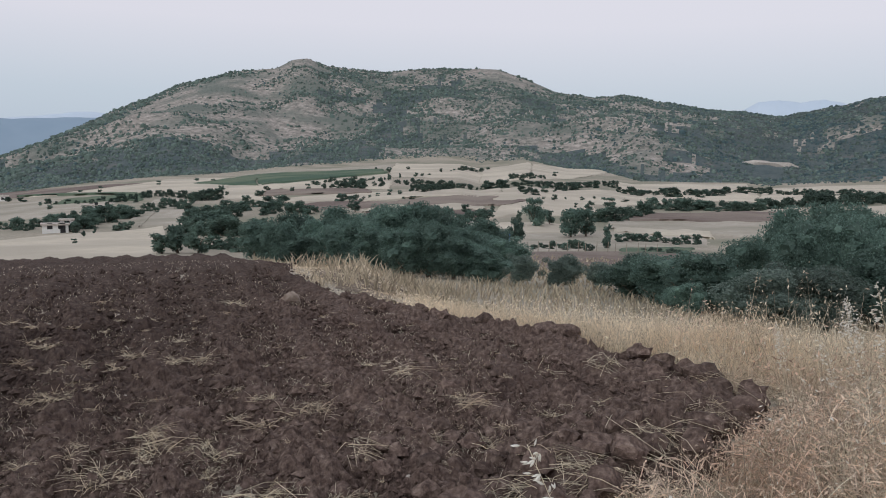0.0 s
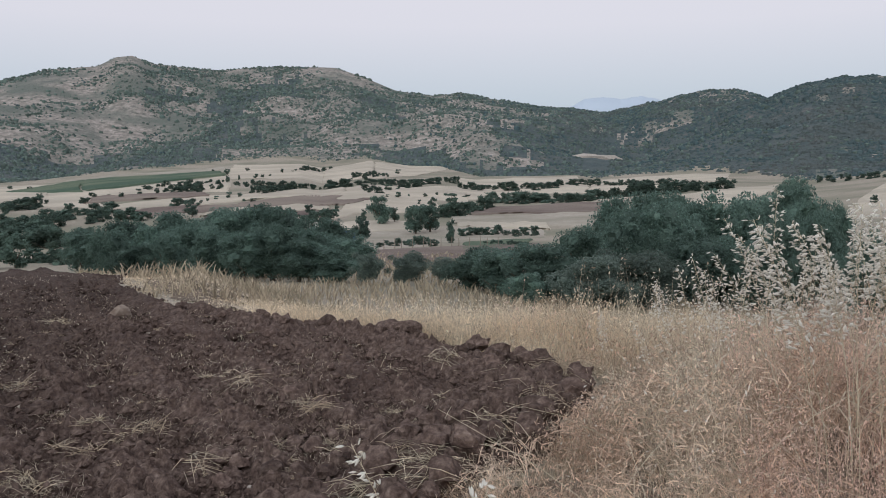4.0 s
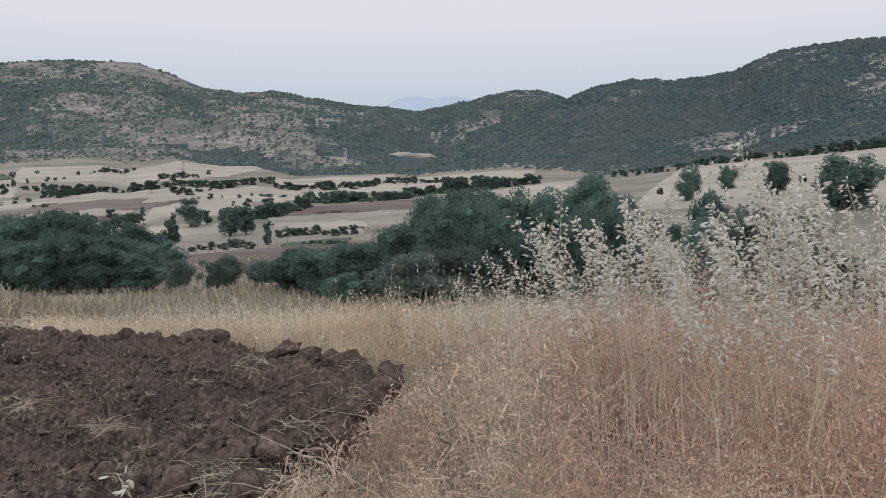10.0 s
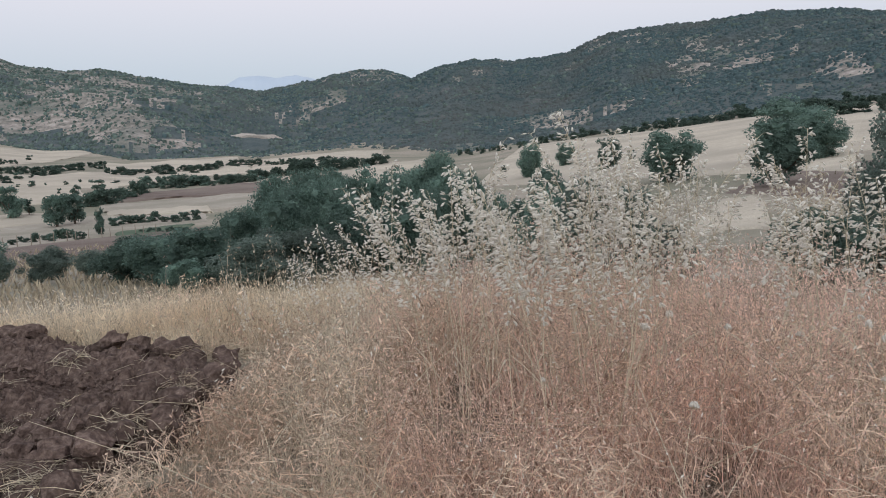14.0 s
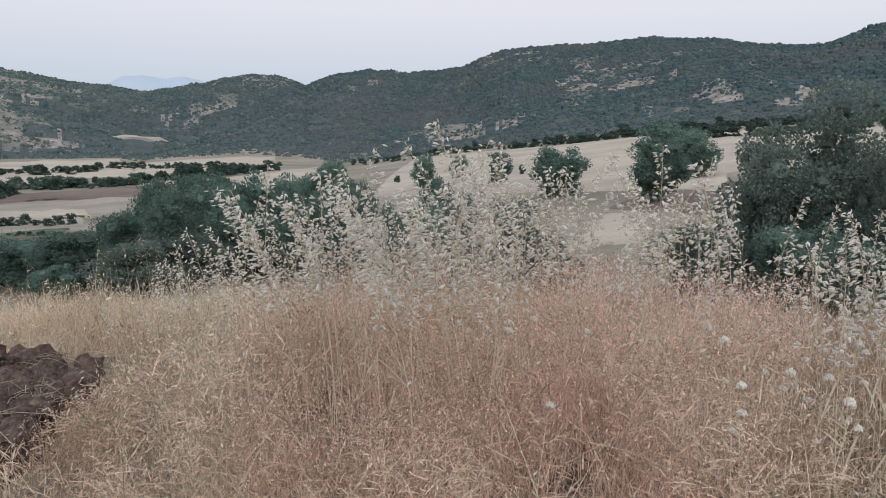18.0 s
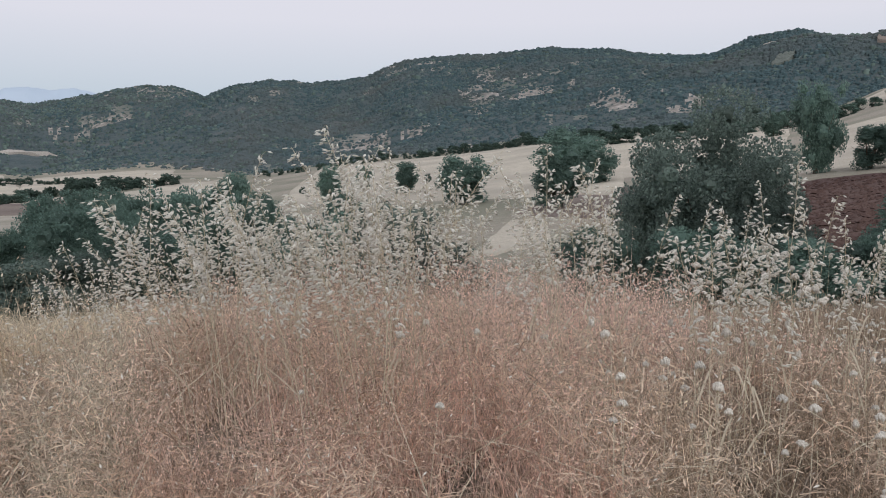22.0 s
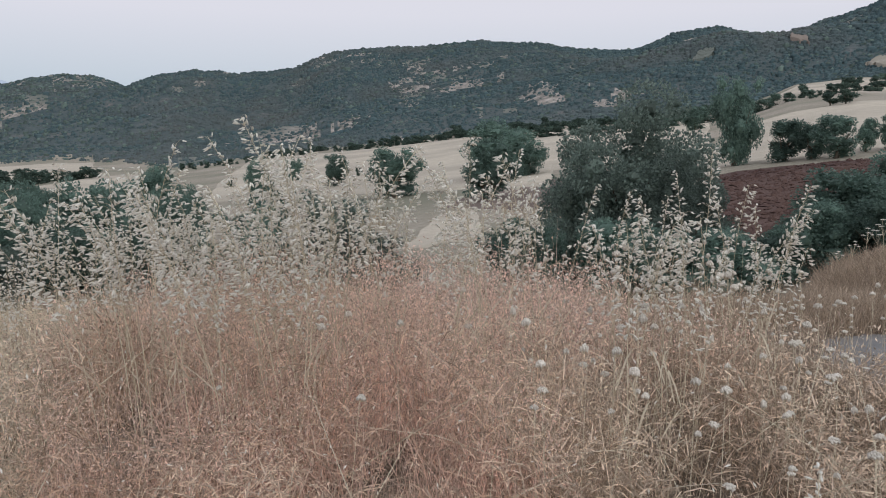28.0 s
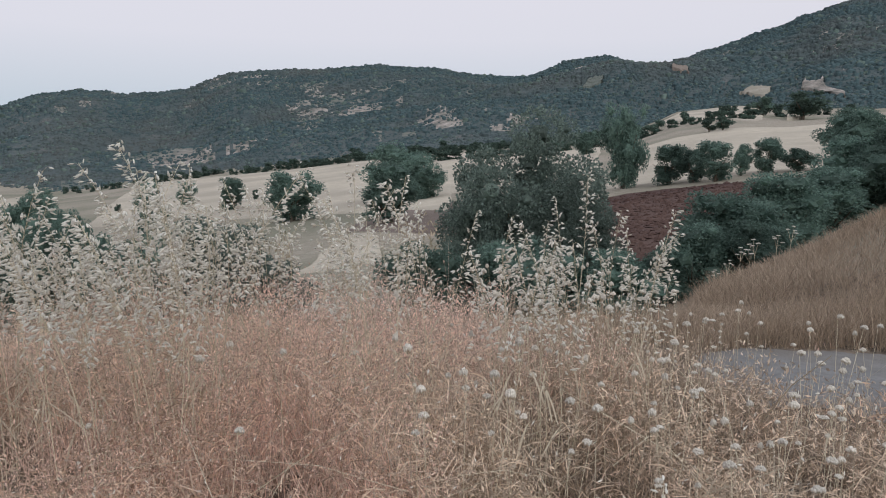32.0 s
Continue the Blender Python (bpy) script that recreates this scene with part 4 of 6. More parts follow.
# the belt of oaks and bushes behind the ploughed field
for az, r, h, w in [(-11.9, 42, 2.9, 3.6), (-9.4, 45, 3.1, 4.6), (-6.4, 40, 3.1, 4.8), (-3.5, 44, 3.6, 4.6), (-0.5, 42, 3.7, 4.6), (2.1, 38, 2.8, 3.9), (-13.9, 55, 2.9, 4), (-5.2, 34, 2.4, 3.6), (-0.9, 33, 2.3, 3.7), (-8.2, 36, 2.3, 3.2), (-11.0, 50, 3.6, 5), (-7.6, 52, 3.9, 5.4), (-4.6, 55, 4.2, 5.6), (-2.0, 52, 4.1, 5.4), (1.0, 50, 3.6, 5), (3.2, 48, 3.2, 4.4), (-13.0, 46, 2.6, 4.2), (-10.4, 36, 2.0, 3.4), (1.0, 32, 1.9, 3.2), (-3.0, 33, 2.2, 3.6), (25.8, 30, 3.2, 4), (28.6, 30, 3.3, 4), (32.0, 29, 3.0, 3.8),
                    (22.1, 32, 2.9, 3.4), (24.8, 34, 3.7, 3.6), (27.4, 38, 4.9, 5.4), (30, 34, 4.1, 4.6), (32.9, 34, 4.3, 4.6), (36.2, 45, 5.1, 5), (37, 38, 4.4, 4.0), (45.1, 22, 3.5, 2.4), (41.5, 24, 3.4, 2.4), (38.1, 27, 4.0, 2.6), (35.9, 26, 3.2, 2.2)]:
    for da, far, up in ((0.0, 1.0, 1.0), (1.1, 1.14, 0.93)):
        tree(OAKS + BUSHES, az + da, r * far, h * up * TREE_RNG.uniform(0.88, 1.12), w * TREE_RNG.uniform(0.62, 0.85), "leafy dark green oak in the hollow below the field", group="hollow oaks", sink=0.1)
for az, r, h, w in [(4.7, 40, 2.2, 3), (3.4, 32, 1.6, 2.6), (14.3, 28, 1.8, 2.4), (16.6, 26, 1.9, 3.0), (19.4, 24, 2.0, 2.6), (23.3, 22, 1.8, 3.0), (26.4, 24, 2.0, 2.8), (30.9, 27, 2.6, 3.4), (34.6, 27, 2.9, 3.4), (18.1, 22, 1.1, 1.4),
                    (49.4, 19, 3.2, 3.2), (53.2, 18, 2.2, 2.4), (46.0, 21, 3.2, 2.8), (64.2, 19.5, 2.3, 2.4)]:
    tree(GREY_BUSHES + BUSHES, az, r, h, w, "dusty grey-green oak bush in the hollow", "oak_bush", "hollow bushes", sink=0.1)
for az, r, h, w in [(6, 30, 1.3, 1.5), (8.7, 30, 1.2, 1.5), (9.6, 33, 1.4, 1.6), (12.2, 31, 1.2, 1.6)]:
    tree(GREY_BUSHES, az, r, h, w, "low dusty green shrub below the field", "shrub", "low shrubs")

# the slope on the other side of the hollow
for az, r, h, w in [(43.2, 162, 7.7, 5.5), (45.9, 184, 6.0, 4.7), (48.9, 148, 6.4, 5.9), (53.5, 95, 6.3, 7.6), (60.5, 70, 5.6, 6.4), (61.3, 107, 7.9, 11.5), (63.3, 102, 4.9, 5.4), (36.3, 175, 8.0, 8.0), (75.0, 190, 5.9, 5.9), (92.6, 83, 4.6, 7.0)]:
    tree(SLOPE_OAKS, az, r, h, w, "round oak standing alone in the tan field", group="slope oaks")
for az, r, h, w in [(41.3, 194, 2.2, 1.9), (50.6, 171, 2.5, 1.8), (81.6, 323, 2.6, 3.6), (84.3, 187, 3.4, 5.0), (83.4, 190, 2.8, 4.4), (86.8, 303, 6.8, 9.0), (89.3, 270, 9.0, 15.0), (85.7, 252, 1.8, 3.0)]:
    tree(FAR_OAKS, az, r, h, w, "small dark oak in the tan field", group="slope oaks")
tree(GREY_OAK, 70.9, 24.3, 6.0, 5.5, "broad grey-green oak with two stems in the hollow", sink=0.1)
tree(GREY_OAK, 75.2, 22.5, 3.6, 3.4, "grey-green oak beside a taller one", sink=0.1)
tree(GREY_BUSHES, 67.8, 22.3, 3.5, 2.6, "grey-green oak bush beside a tall oak", "oak_bush", sink=0.1)
tree(SLOPE_OAKS, 77.7, 74, 8.2, 4.3, "tall narrow dark oak at the red field's edge")
for az, r, h, w in [(81.1, 72, 3.3, 3.4), (82.7, 71, 2.8, 2.1), (84.0, 69, 3.2, 3.4), (85.9, 72, 2.7, 1.7), (87.4, 73, 2.9, 2.4), (89.4, 72, 1.9, 2.6)]:
    tree(ORCHARD, az, r, h * 1.05, w * 1.25, "small round tree in a row above the red field", "orchard_tree", "row of trees")
for az, r, h, w in [(85.9, 21.4, 2.5, 3.4), (83.7, 19.4, 1.9, 2.2), (88.9, 27, 2.8, 3.4), (91.3, 30, 2.6, 3.8), (93.5, 34, 3.2, 4.2), (70.5, 19.3, 2.3, 2.6), (78.8, 18.3, 1.7, 2.4), (87.8, 19.4, 1.4, 1.8), (73.5, 18.5, 1.9, 2.2), (81.5, 18.8, 1.5, 1.8), (96, 33, 3.2, 4)]:
    tree(BUSHES, az, r, h, w, "thick dark green bush along the hollow", "oak_bush", "hollow bushes", sink=0.1)
tree(OAKS, 93.4, 55, 4.4, 5.2, "dark oak above the hollow")


FAR_ROWS = []


def hedge(az0, r0, az1, r1, count, h0, h1, seed, label="dark bush in a line between two fields"):
    """A row of bushes; those far off are kept for one joined mesh."""
    rng = random.Random(seed)
    count = int(count * 1.35)
    for k in range(count):
        s = (k + rng.uniform(-0.4, 0.4)) / max(count - 1, 1)
        r = r0 * (r1 / r0) ** s * rng.uniform(0.965, 1.035)
        az, h = az0 + (az1 - az0) * s, rng.uniform(h0, h1) * rng.uniform(0.6, 1.3)
        if r > 255:
            FAR_ROWS.append((az, r, h, h * rng.uniform(1.0, 1.9), rng.randrange(4), rng.uniform(0, 6.3)))
        else:
            tree(FAR_BUSHES, az, r, h, h * rng.uniform(1.0, 1.9), label, "hedge_bush", "field hedges", 0.12 * h)


def joined_rows():
    verts, quads, tris, count = [], [], [], 0
    for az, r, h, w, kind, turn in FAR_ROWS:
        me = FAR_BUSHES[kind][0]
        v = np.empty(len(me.vertices) * 3, np.float32)
        me.vertices.foreach_get("co", v)
        v = v.reshape(-1, 3)
        leaves = len(v) - 42 * 10
        x, y = polar(az, r)
        c, s = math.cos(turn), math.sin(turn)
        verts.append(np.stack([x + w * (v[:, 0] * c - v[:, 1] * s), y + w * (v[:, 0] * s + v[:, 1] * c), float(land(x, y)) - 0.12 * h + h * v[:, 2]], -1))
        quads.append(np.arange(leaves).reshape(-1, 4) + count)
        tris.append(np.concatenate([ICO_F + leaves + 42 * k for k in range(10)]) + count)
        count += len(v)
    return mesh_of("far_hedges", np.concatenate(verts), [np.concatenate(quads), np.concatenate(tris)], M_OAK_FAR)


# rows of trees between the fields: bearing and range of both ends, count, least and greatest height
for k, row in enumerate([
    (-30.2, 175, -26.9, 176, 9, 1.6, 2.6), (-26.9, 188, -23.4, 206, 9, 1.8, 3.5), (-25.9, 161, -20.3, 218, 15, 1.5, 3.1), (-23.7, 269, -20.4, 326, 9, 1.8, 3.1),
    (-27.4, 300, -21.9, 282, 14, 1.3, 1.9), (-23.4, 156, -22.3, 166, 4, 1.2, 1.7), (-20.2, 320, -18.0, 286, 7, 2.2, 3.4), (-20.1, 239, -18.5, 223, 5, 2.4, 3.1),
    (-18.2, 257, -15.8, 300, 7, 2.5, 3.7), (-18.4, 192, -15.3, 188, 8, 2.5, 3.9), (-18.4, 150, -15.3, 143, 9, 2.7, 4.1), (-16.0, 212, -14.3, 208, 6, 2.2, 3.7),
    (-14.3, 234, -11.8, 219, 6, 2.0, 3.0), (-16.7, 87, -13.9, 79, 6, 1.2, 1.7), (-13.3, 198, -10.2, 197, 6, 2.1, 2.9), (-13.6, 283, -13.0, 308, 3, 1.8, 2.4),
    (-9.5, 352, -7.7, 389, 5, 2.2, 3.3), (-8.1, 317, -5.8, 317, 7, 2.8, 4.2), (-7.3, 379, -4.3, 384, 6, 2.0, 3.1), (-7.7, 237, -5.5, 243, 6, 1.6, 2.5),
    (-10.8, 197, -9.5, 196, 4, 2.0, 2.8), (-8.5, 183, -7.6, 183, 3, 1.6, 2.0), (-3.5, 343, 0.7, 308, 11, 2.2, 3.1), (-2.3, 277, 3.7, 329, 17, 2.0, 3.4),
    (3.7, 333, 9.1, 342, 14, 2.3, 3.5), (9.1, 337, 12.9, 421, 9, 2.5, 3.9), (13.0, 350, 19.0, 346, 15, 2.8, 4.4), (19.3, 358, 21.0, 376, 5, 2.7, 4.1),
    (21.3, 384, 23.2, 418, 5, 2.7, 3.9), (15.3, 250, 21.8, 249, 19, 2.4, 3.9), (21.8, 249, 26.4, 281, 14, 2.8, 4.1), (11.8, 189, 15.3, 215, 11, 2.2, 4.2),
    (23.2, 382, 28.0, 356, 9, 2.2, 3.6), (26.4, 281, 32.5, 295, 14, 3.2, 5.1), (5.2, 396, 7.5, 447, 7, 2.2, 3.8), (6.0, 275, 7.0, 282, 4, 1.9, 2.3),
    (1.5, 539, 3.3, 614, 6, 2.6, 3.9), (0.6, 502, 1.6, 533, 4, 1.5, 1.9), (-4.5, 168, 0.1, 174, 7, 2.3, 3.6), (1.6, 166, 3.0, 175, 4, 2.5, 3.3),
    (13.3, 139, 18.9, 137, 10, 1.4, 1.9), (7.0, 96, 11.2, 99, 8, 0.9, 1.3), (15.1, 102, 18.0, 97, 9, 0.5, 0.8),
]):
    hedge(*row, k + 1)
hedge(62, 260, 76, 250, 16, 3, 6, 60)
hedge(50, 392, 76, 366, 90, 2.0, 4.5, 63)
hedge(54, 372, 76, 350, 40, 1.6, 3.4, 65)
hedge(38, 408, 50, 398, 22, 2.2, 4.5, 64)
hedge(78, 240, 86, 262, 12, 2.5, 4.5, 61)
hedge(84, 300, 92, 330, 8, 3, 6, 62)
tagged(new("far_hedges", joined_rows()), "dark hedges and bushes between the far fields", "hedge", kind="stuff")


# ---- scrub on the hills: too many to count ----
def scrub(grey):
    rng = np.random.default_rng(77)
    n = 175000
    az = rng.uniform(-36, 100, n)
    u = rng.uniform(0, 1.0, n) ** 0.9
    u[:1200] = rng.uniform(0.97, 1.0, 1200)
    kind = rng.uniform(0, 1, n) < np.interp(az, [8, 40], [0.92, 0.12])
    foot, ridge = along(FOOT, az), along(RIDGE, az)
    r = foot * 1.0 + (ridge - foot) * u
    x, y = polar(az, r)
    stony = bare_at(x, y, az, u)
    patchy = layered(x / 18, y / 18, 3, 33)
    thick = np.clip(1.0 - 0.95 * stony + 0.52 * patchy + 1.5 * np.clip(0.12 - u, 0, 1), 0.14, 1)
    keep = (rng.uniform(0, 1, n) < thick) & ~((stony > 0.72) & (rng.uniform(0, 1, n) < 0.85))
    keep &= ~((np.abs(az - 23.0) < 0.9) & (np.abs(r - 800) < 70))
    keep &= kind == grey
    x, y, u, r = x[keep], y[keep], u[keep], r[keep]
    n = len(x)
    size = rng.gamma(4.0, 0.40, n) * np.where(u < 0.12, 0.8, 1.0) * np.interp(r, [350, 900, 1500], [0.55, 0.78, 1.0])
    flat = np.interp(np.degrees(np.arctan2(x, y)), [10, 35], [0.85, 0.62])
    k = np.arange(4)
    turn = rng.uniform(0, 6.3, (n, 1)) + k[None, :] * np.pi / 2
    low = size[:, None] * rng.uniform(0.7, 1.2, (n, 4))
    mid = size[:, None] * rng.uniform(0.6, 1.05, (n, 4))
    z = land(x, y)
    v = np.zeros((n, 9, 3))
    v[:, 0:4, 0], v[:, 0:4, 1], v[:, 0:4, 2] = x[:, None] + low * np.cos(turn), y[:, None] + low * np.sin(turn), z[:, None] - size[:, None] * 0.5
    v[:, 4:8, 0], v[:, 4:8, 1] = x[:, None] + mid * np.cos(turn + 0.6), y[:, None] + mid * np.sin(turn + 0.6)
    v[:, 4:8, 2] = z[:, None] + (size * flat)[:, None] * rng.uniform(0.5, 0.95, (n, 4))
    v[:, 8] = np.stack([x, y, z + size * flat * rng.uniform(1.0, 1.4, n)], -1)
    base = (np.arange(n) * 9)[:, None]
    quads = np.stack([base + k, base + (k + 1) % 4, base + 4 + (k + 1) % 4, base + 4 + k], -1).reshape(-1, 4)
    tris = np.stack([base + 4 + k, base + 4 + (k + 1) % 4, base + 8 + 0 * k], -1).reshape(-1, 3)
    return mesh_of("oak_scrub", v.reshape(-1, 3), [quads, tris], M_SCRUB_GREY if grey else M_HAZED_SCRUB, True)


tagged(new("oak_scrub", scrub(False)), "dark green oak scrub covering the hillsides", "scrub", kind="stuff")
tagged(new("dry_scrub", scrub(True)), "grey-green scrub scattered over the stony hill", "scrub", kind="stuff")

# ---- dry grass ----
def blades(name, rng, x, y, height, width, lean, material, label, lift=0.0, curve=1.8):
    """Bent tapering blades at the places given."""
    n = len(x)
    z = land(x, y) + lift
    turn = rng.uniform(0, 6.3, n)
    out = np.stack([np.cos(turn), np.sin(turn)], -1)
    face = rng.uniform(0, 6.3, n)
    side = np.stack([np.cos(face), np.sin(face), np.zeros(n)], -1) * (width * 0.5)[:, None]
    v = np.zeros((n, 7, 3))
    for k, (s, w) in enumerate(((0.0, 1.0), (0.45, 0.8), (0.8, 0.5), (1.0, 0.0))):
        p = np.zeros((n, 3))
        p[:, 0] = x + out[:, 0] * lean * height * s**curve
        p[:, 1] = y + out[:, 1] * lean * height * s**curve
        p[:, 2] = z + height * s * np.sqrt(np.clip(1 - 0.55 * (lean * s) ** 2, 0.05, 1))
        if k < 3:
            v[:, 2 * k], v[:, 2 * k + 1] = p - side * w, p + side * w
        else:
            v[:, 6] = p
    base = (np.arange(n) * 7)[:, None]
    quads = np.concatenate([base + np.array([0, 1, 3, 2]), base + np.array([2, 3, 5, 4])])
    tris = base + np.array([4, 5, 6])
    ob = new(name, mesh_of(name, v.reshape(-1, 3), [quads, tris], material))
    tagged(ob, label, "grass", kind="stuff")
    return v[:, 6], v[:, 4]


def specks(name, rng, tips, size, material, label, droop=0.8):
    """Small hanging husks at the tips of the grass."""
    n = len(tips)
    out = rng.normal(0, 0.8, (n, 3))
    v, q = leaf_quads(rng, tips, out, size * 1.7, droop, 0.15)
    tagged(new(name, mesh_of(name, v, q, material)), label, "grass", kind="stuff")


def verge_places(rng, n, az0, az1, r0, r1, gap=0.05):
    az, r = rng.uniform(az0, az1, n), np.exp(rng.uniform(np.log(r0), np.log(r1), n))
    x, y = polar(az, r)
    outside = ~inside(x, y) & ~inside(x, y, ROAD)
    clear = to_edge(x, y) > gap * rng.uniform(0, 3, n)
    clump = value_noise(x * 2.6, y * 2.6, 91) + 0.6 * value_noise(x * 7, y * 7, 92)
    keep = outside & clear & (rng.uniform(0, 1, n) < np.clip((clump - 0.50) * 2.6, 0.04, 1))
    return x[keep], y[keep], r[keep], az[keep]


rng = np.random.default_rng(9)


def russet_at(x, y, az):
    far = np.clip((np.hypot(x, y) - 2.7) / 0.8, 0, 1)
    return (value_noise(x * 0.9 + 3, y * 0.9, 94) + 0.35 * np.clip(1 - np.abs(az - 58) / 20, -1.2, 1)) * (0.72 + 0.28 * far) > 0.50


def height_at(x, y, az):
    h = np.interp(to_edge(x, y), [0, 0.35, 1.1], [0.14, 0.30, 0.52]) * (0.42 + 0.6 * value_noise(x * 1.4, y * 1.4, 93) + 0.45 * value_noise(x * 3.6, y * 3.6, 95))
    return h * np.interp(az, [72, 90], [1.0, 0.6]) * np.interp(np.hypot(x, y), [1.2, 2.4, 3.3], [0.5, 0.62, 1.0]) * (1 + 0.30 * np.exp(-(((az - 48) / 15) ** 2)) * np.clip(np.hypot(x, y) - 2.8, 0, 1))


# a low tangle of bent blades, thin upright culms over it, and feathery heads at their tips
for name, count, low, high, lean0, lean1, wide, heads, words in (
    ("grass_tangle", 120000, 0.20, 0.85, 0.2, 1.3, 0.00095, 0.15, "tangle of bent dry grass blades"),
    ("grass_culms", 34000, 0.45, 1.3, 0.1, 1.0, 0.0007, 1.0, "thin upright dry grass culms"),
):
    x, y, r, az = verge_places(rng, count, 4, 104, 1.15, 7.4)
    if heads >= 1:
        some = (rng.uniform(0, 1, len(r)) < np.interp(r, [2.0, 3.6], [0.18, 1.0]))
        x, y, r, az = x[some], y[some], r[some], az[some]
    lean = rng.uniform(lean0, lean1, len(x))
    tall = height_at(x, y, az) * rng.uniform(low, high, len(x)) * np.clip(1.15 - 0.5 * lean, 0.5, 1.1)
    red = russet_at(x, y, az)
    brown = (az > 73) & (rng.uniform(0, 1, len(az)) < np.interp(az, [73, 80], [0.4, 0.9]))
    for some, material, tone in ((~red & ~brown & (az < 37), M_STRAW, "straw-coloured"), (~red & ~brown & (az >= 37), M_TAN, "tan"), (red & ~brown, M_RUSSET, "russet"), (brown, M_SLOPE_GRASS, "brown")):
        n = some.sum()
        width = np.maximum(0.0012, wide * r[some]) * rng.uniform(0.5, 1.0, n) * (1 + 1.0 * (rng.uniform(0, 1, n) > 0.88))
        tips, below = blades(name, rng, x[some], y[some], tall[some], width, lean[some], material, words + ", " + tone, 0.0, 1.8 if heads < 1 else 1.2)
        pick = np.repeat(rng.permutation(n)[: int(n * min(heads, 1))], 2 if heads >= 1 else 1)
        s = rng.uniform(0, 1, (len(pick), 1)) ** 0.7
        where = tips[pick] * s + below[pick] * (1 - s) + rng.normal(0, 0.008, (len(pick), 3))
        specks(name.replace("grass_", "") + "_heads", rng, where, np.maximum(0.006, 0.0030 * r[some][pick])[:, None], material, "feathery drooping heads of dry grass, " + tone)

# broken straws caught criss-cross in the tangle
x, y, r, az = verge_places(rng, 80000, 8, 104, 1.2, 4.8, 0.0)
n = len(x)
mid = np.stack([x, y, land(x, y) + height_at(x, y, az) * rng.uniform(0.02, 0.75, n)], -1)
tilt, turn = np.radians(rng.uniform(-15, 60, n)), rng.uniform(0, 6.3, n)
way = np.stack([np.cos(tilt) * np.cos(turn), np.cos(tilt) * np.sin(turn), np.sin(tilt)], -1)
side = np.cross(way, rng.normal(0, 1, (n, 3)))
side /= np.linalg.norm(side, axis=1)[:, None]
half, wide = rng.uniform(0.010, 0.065, n)[:, None], (np.maximum(0.0011, 0.00052 * r) * rng.uniform(0.5, 1.7, n))[:, None]
bow = np.array([0, 0, 1.0]) * half * rng.uniform(0.0, 0.3, (n, 1))
v = np.stack([mid - way * half - side * wide, mid - way * half + side * wide, mid + bow + side * wide, mid + bow - side * wide, mid + way * half + side * wide * 0.5, mid + way * half - side * wide * 0.5], 1)
base = (np.arange(n) * 6)[:, None]
tagged(new("broken_straw", mesh_of("broken_straw", v.reshape(-1, 3), np.concatenate([base + np.array([0, 1, 2, 3]), base + np.array([3, 2, 4, 5])]), M_TAN)), "broken pale straws lying criss-cross in the grass", "straw", kind="stuff")

# bent and fallen straw between the tufts
x, y, r, az = verge_places(rng, 14000, 6, 104, 1.2, 6.0, 0.0)
blades("fallen_straw", rng, x, y, rng.uniform(0.06, 0.24, len(x)), np.maximum(0.0016, 0.0008 * r), rng.uniform(1.0, 1.6, len(x)), M_TAN, "bent and fallen dry stalks", 0.02)

x, y, r, az = verge_places(rng, 1700, 20, 100, 2.2, 6.0, 0.1)
where = np.stack([x, y, land(x, y) + height_at(x, y, az) * rng.uniform(0.45, 1.2, len(x))], -1)
specks("scattered_husks", rng, where, np.maximum(0.010, 0.0040 * r)[:, None], M_BLEACHED, "pale husks caught in the dry grass")

x, y, r, az = verge_places(rng, 80000, 25, 84, 2.6, 6.0, 0.2)
some = russet_at(x, y, az)
x, y, r, az = x[some], y[some], r[some], az[some]
where = np.stack([x, y, land(x, y) + height_at(x, y, az) * rng.uniform(0.55, 1.15, len(x))], -1)
specks("brome_fuzz", rng, where, 0.0024 * r[:, None], M_RUSSET, "fine russet haze of brome heads")

# fine pale fuzz of small heads and bracts all through the grass
x, y, r, az = verge_places(rng, 80000, 12, 102, 1.3, 6.0, 0.05)
some = (~russet_at(x, y, az) | (rng.uniform(0, 1, len(x)) < 0.35)) & (rng.uniform(0, 1, len(x)) < np.interp(r, [2.0, 3.4], [0.6, 1.0]))
x, y, r, az = x[some], y[some], r[some], az[some]
where = np.stack([x, y, land(x, y) + height_at(x, y, az) * rng.uniform(0.2, 1.05, len(x))], -1)
specks("grass_fuzz", rng, where, np.maximum(0.0065, 0.0030 * r)[:, None] * rng.uniform(0.5, 1.6, (len(x), 1)), M_TAN, "fine pale fuzz of dry grass bracts")

# feathery drooping brome plumes among the tangle
def plumes():
    x, y, r, az = verge_places(rng, 5200, 14, 100, 1.5, 4.6, 0.1)
    n = len(x)
    tip = np.stack([x, y, land(x, y) + height_at(x, y, az) * rng.uniform(0.25, 1.0, n)], -1)
    turn = rng.uniform(0, 6.3, n)
    out = np.stack([np.cos(turn), np.sin(turn), rng.uniform(-0.2, 1.6, n)], -1)
    out /= np.linalg.norm(out, axis=1)[:, None]
    ln = rng.uniform(0.03, 0.07, n)[:, None]
    where, way = [], []
    for k in range(9):
        where.append(tip + out * ln * (k / 8.0 - 0.5))
        way.append(out * 0.9 + rng.normal(0, 0.30, (n, 3)))
    return np.concatenate(where), np.concatenate(way), np.tile(r, 9)


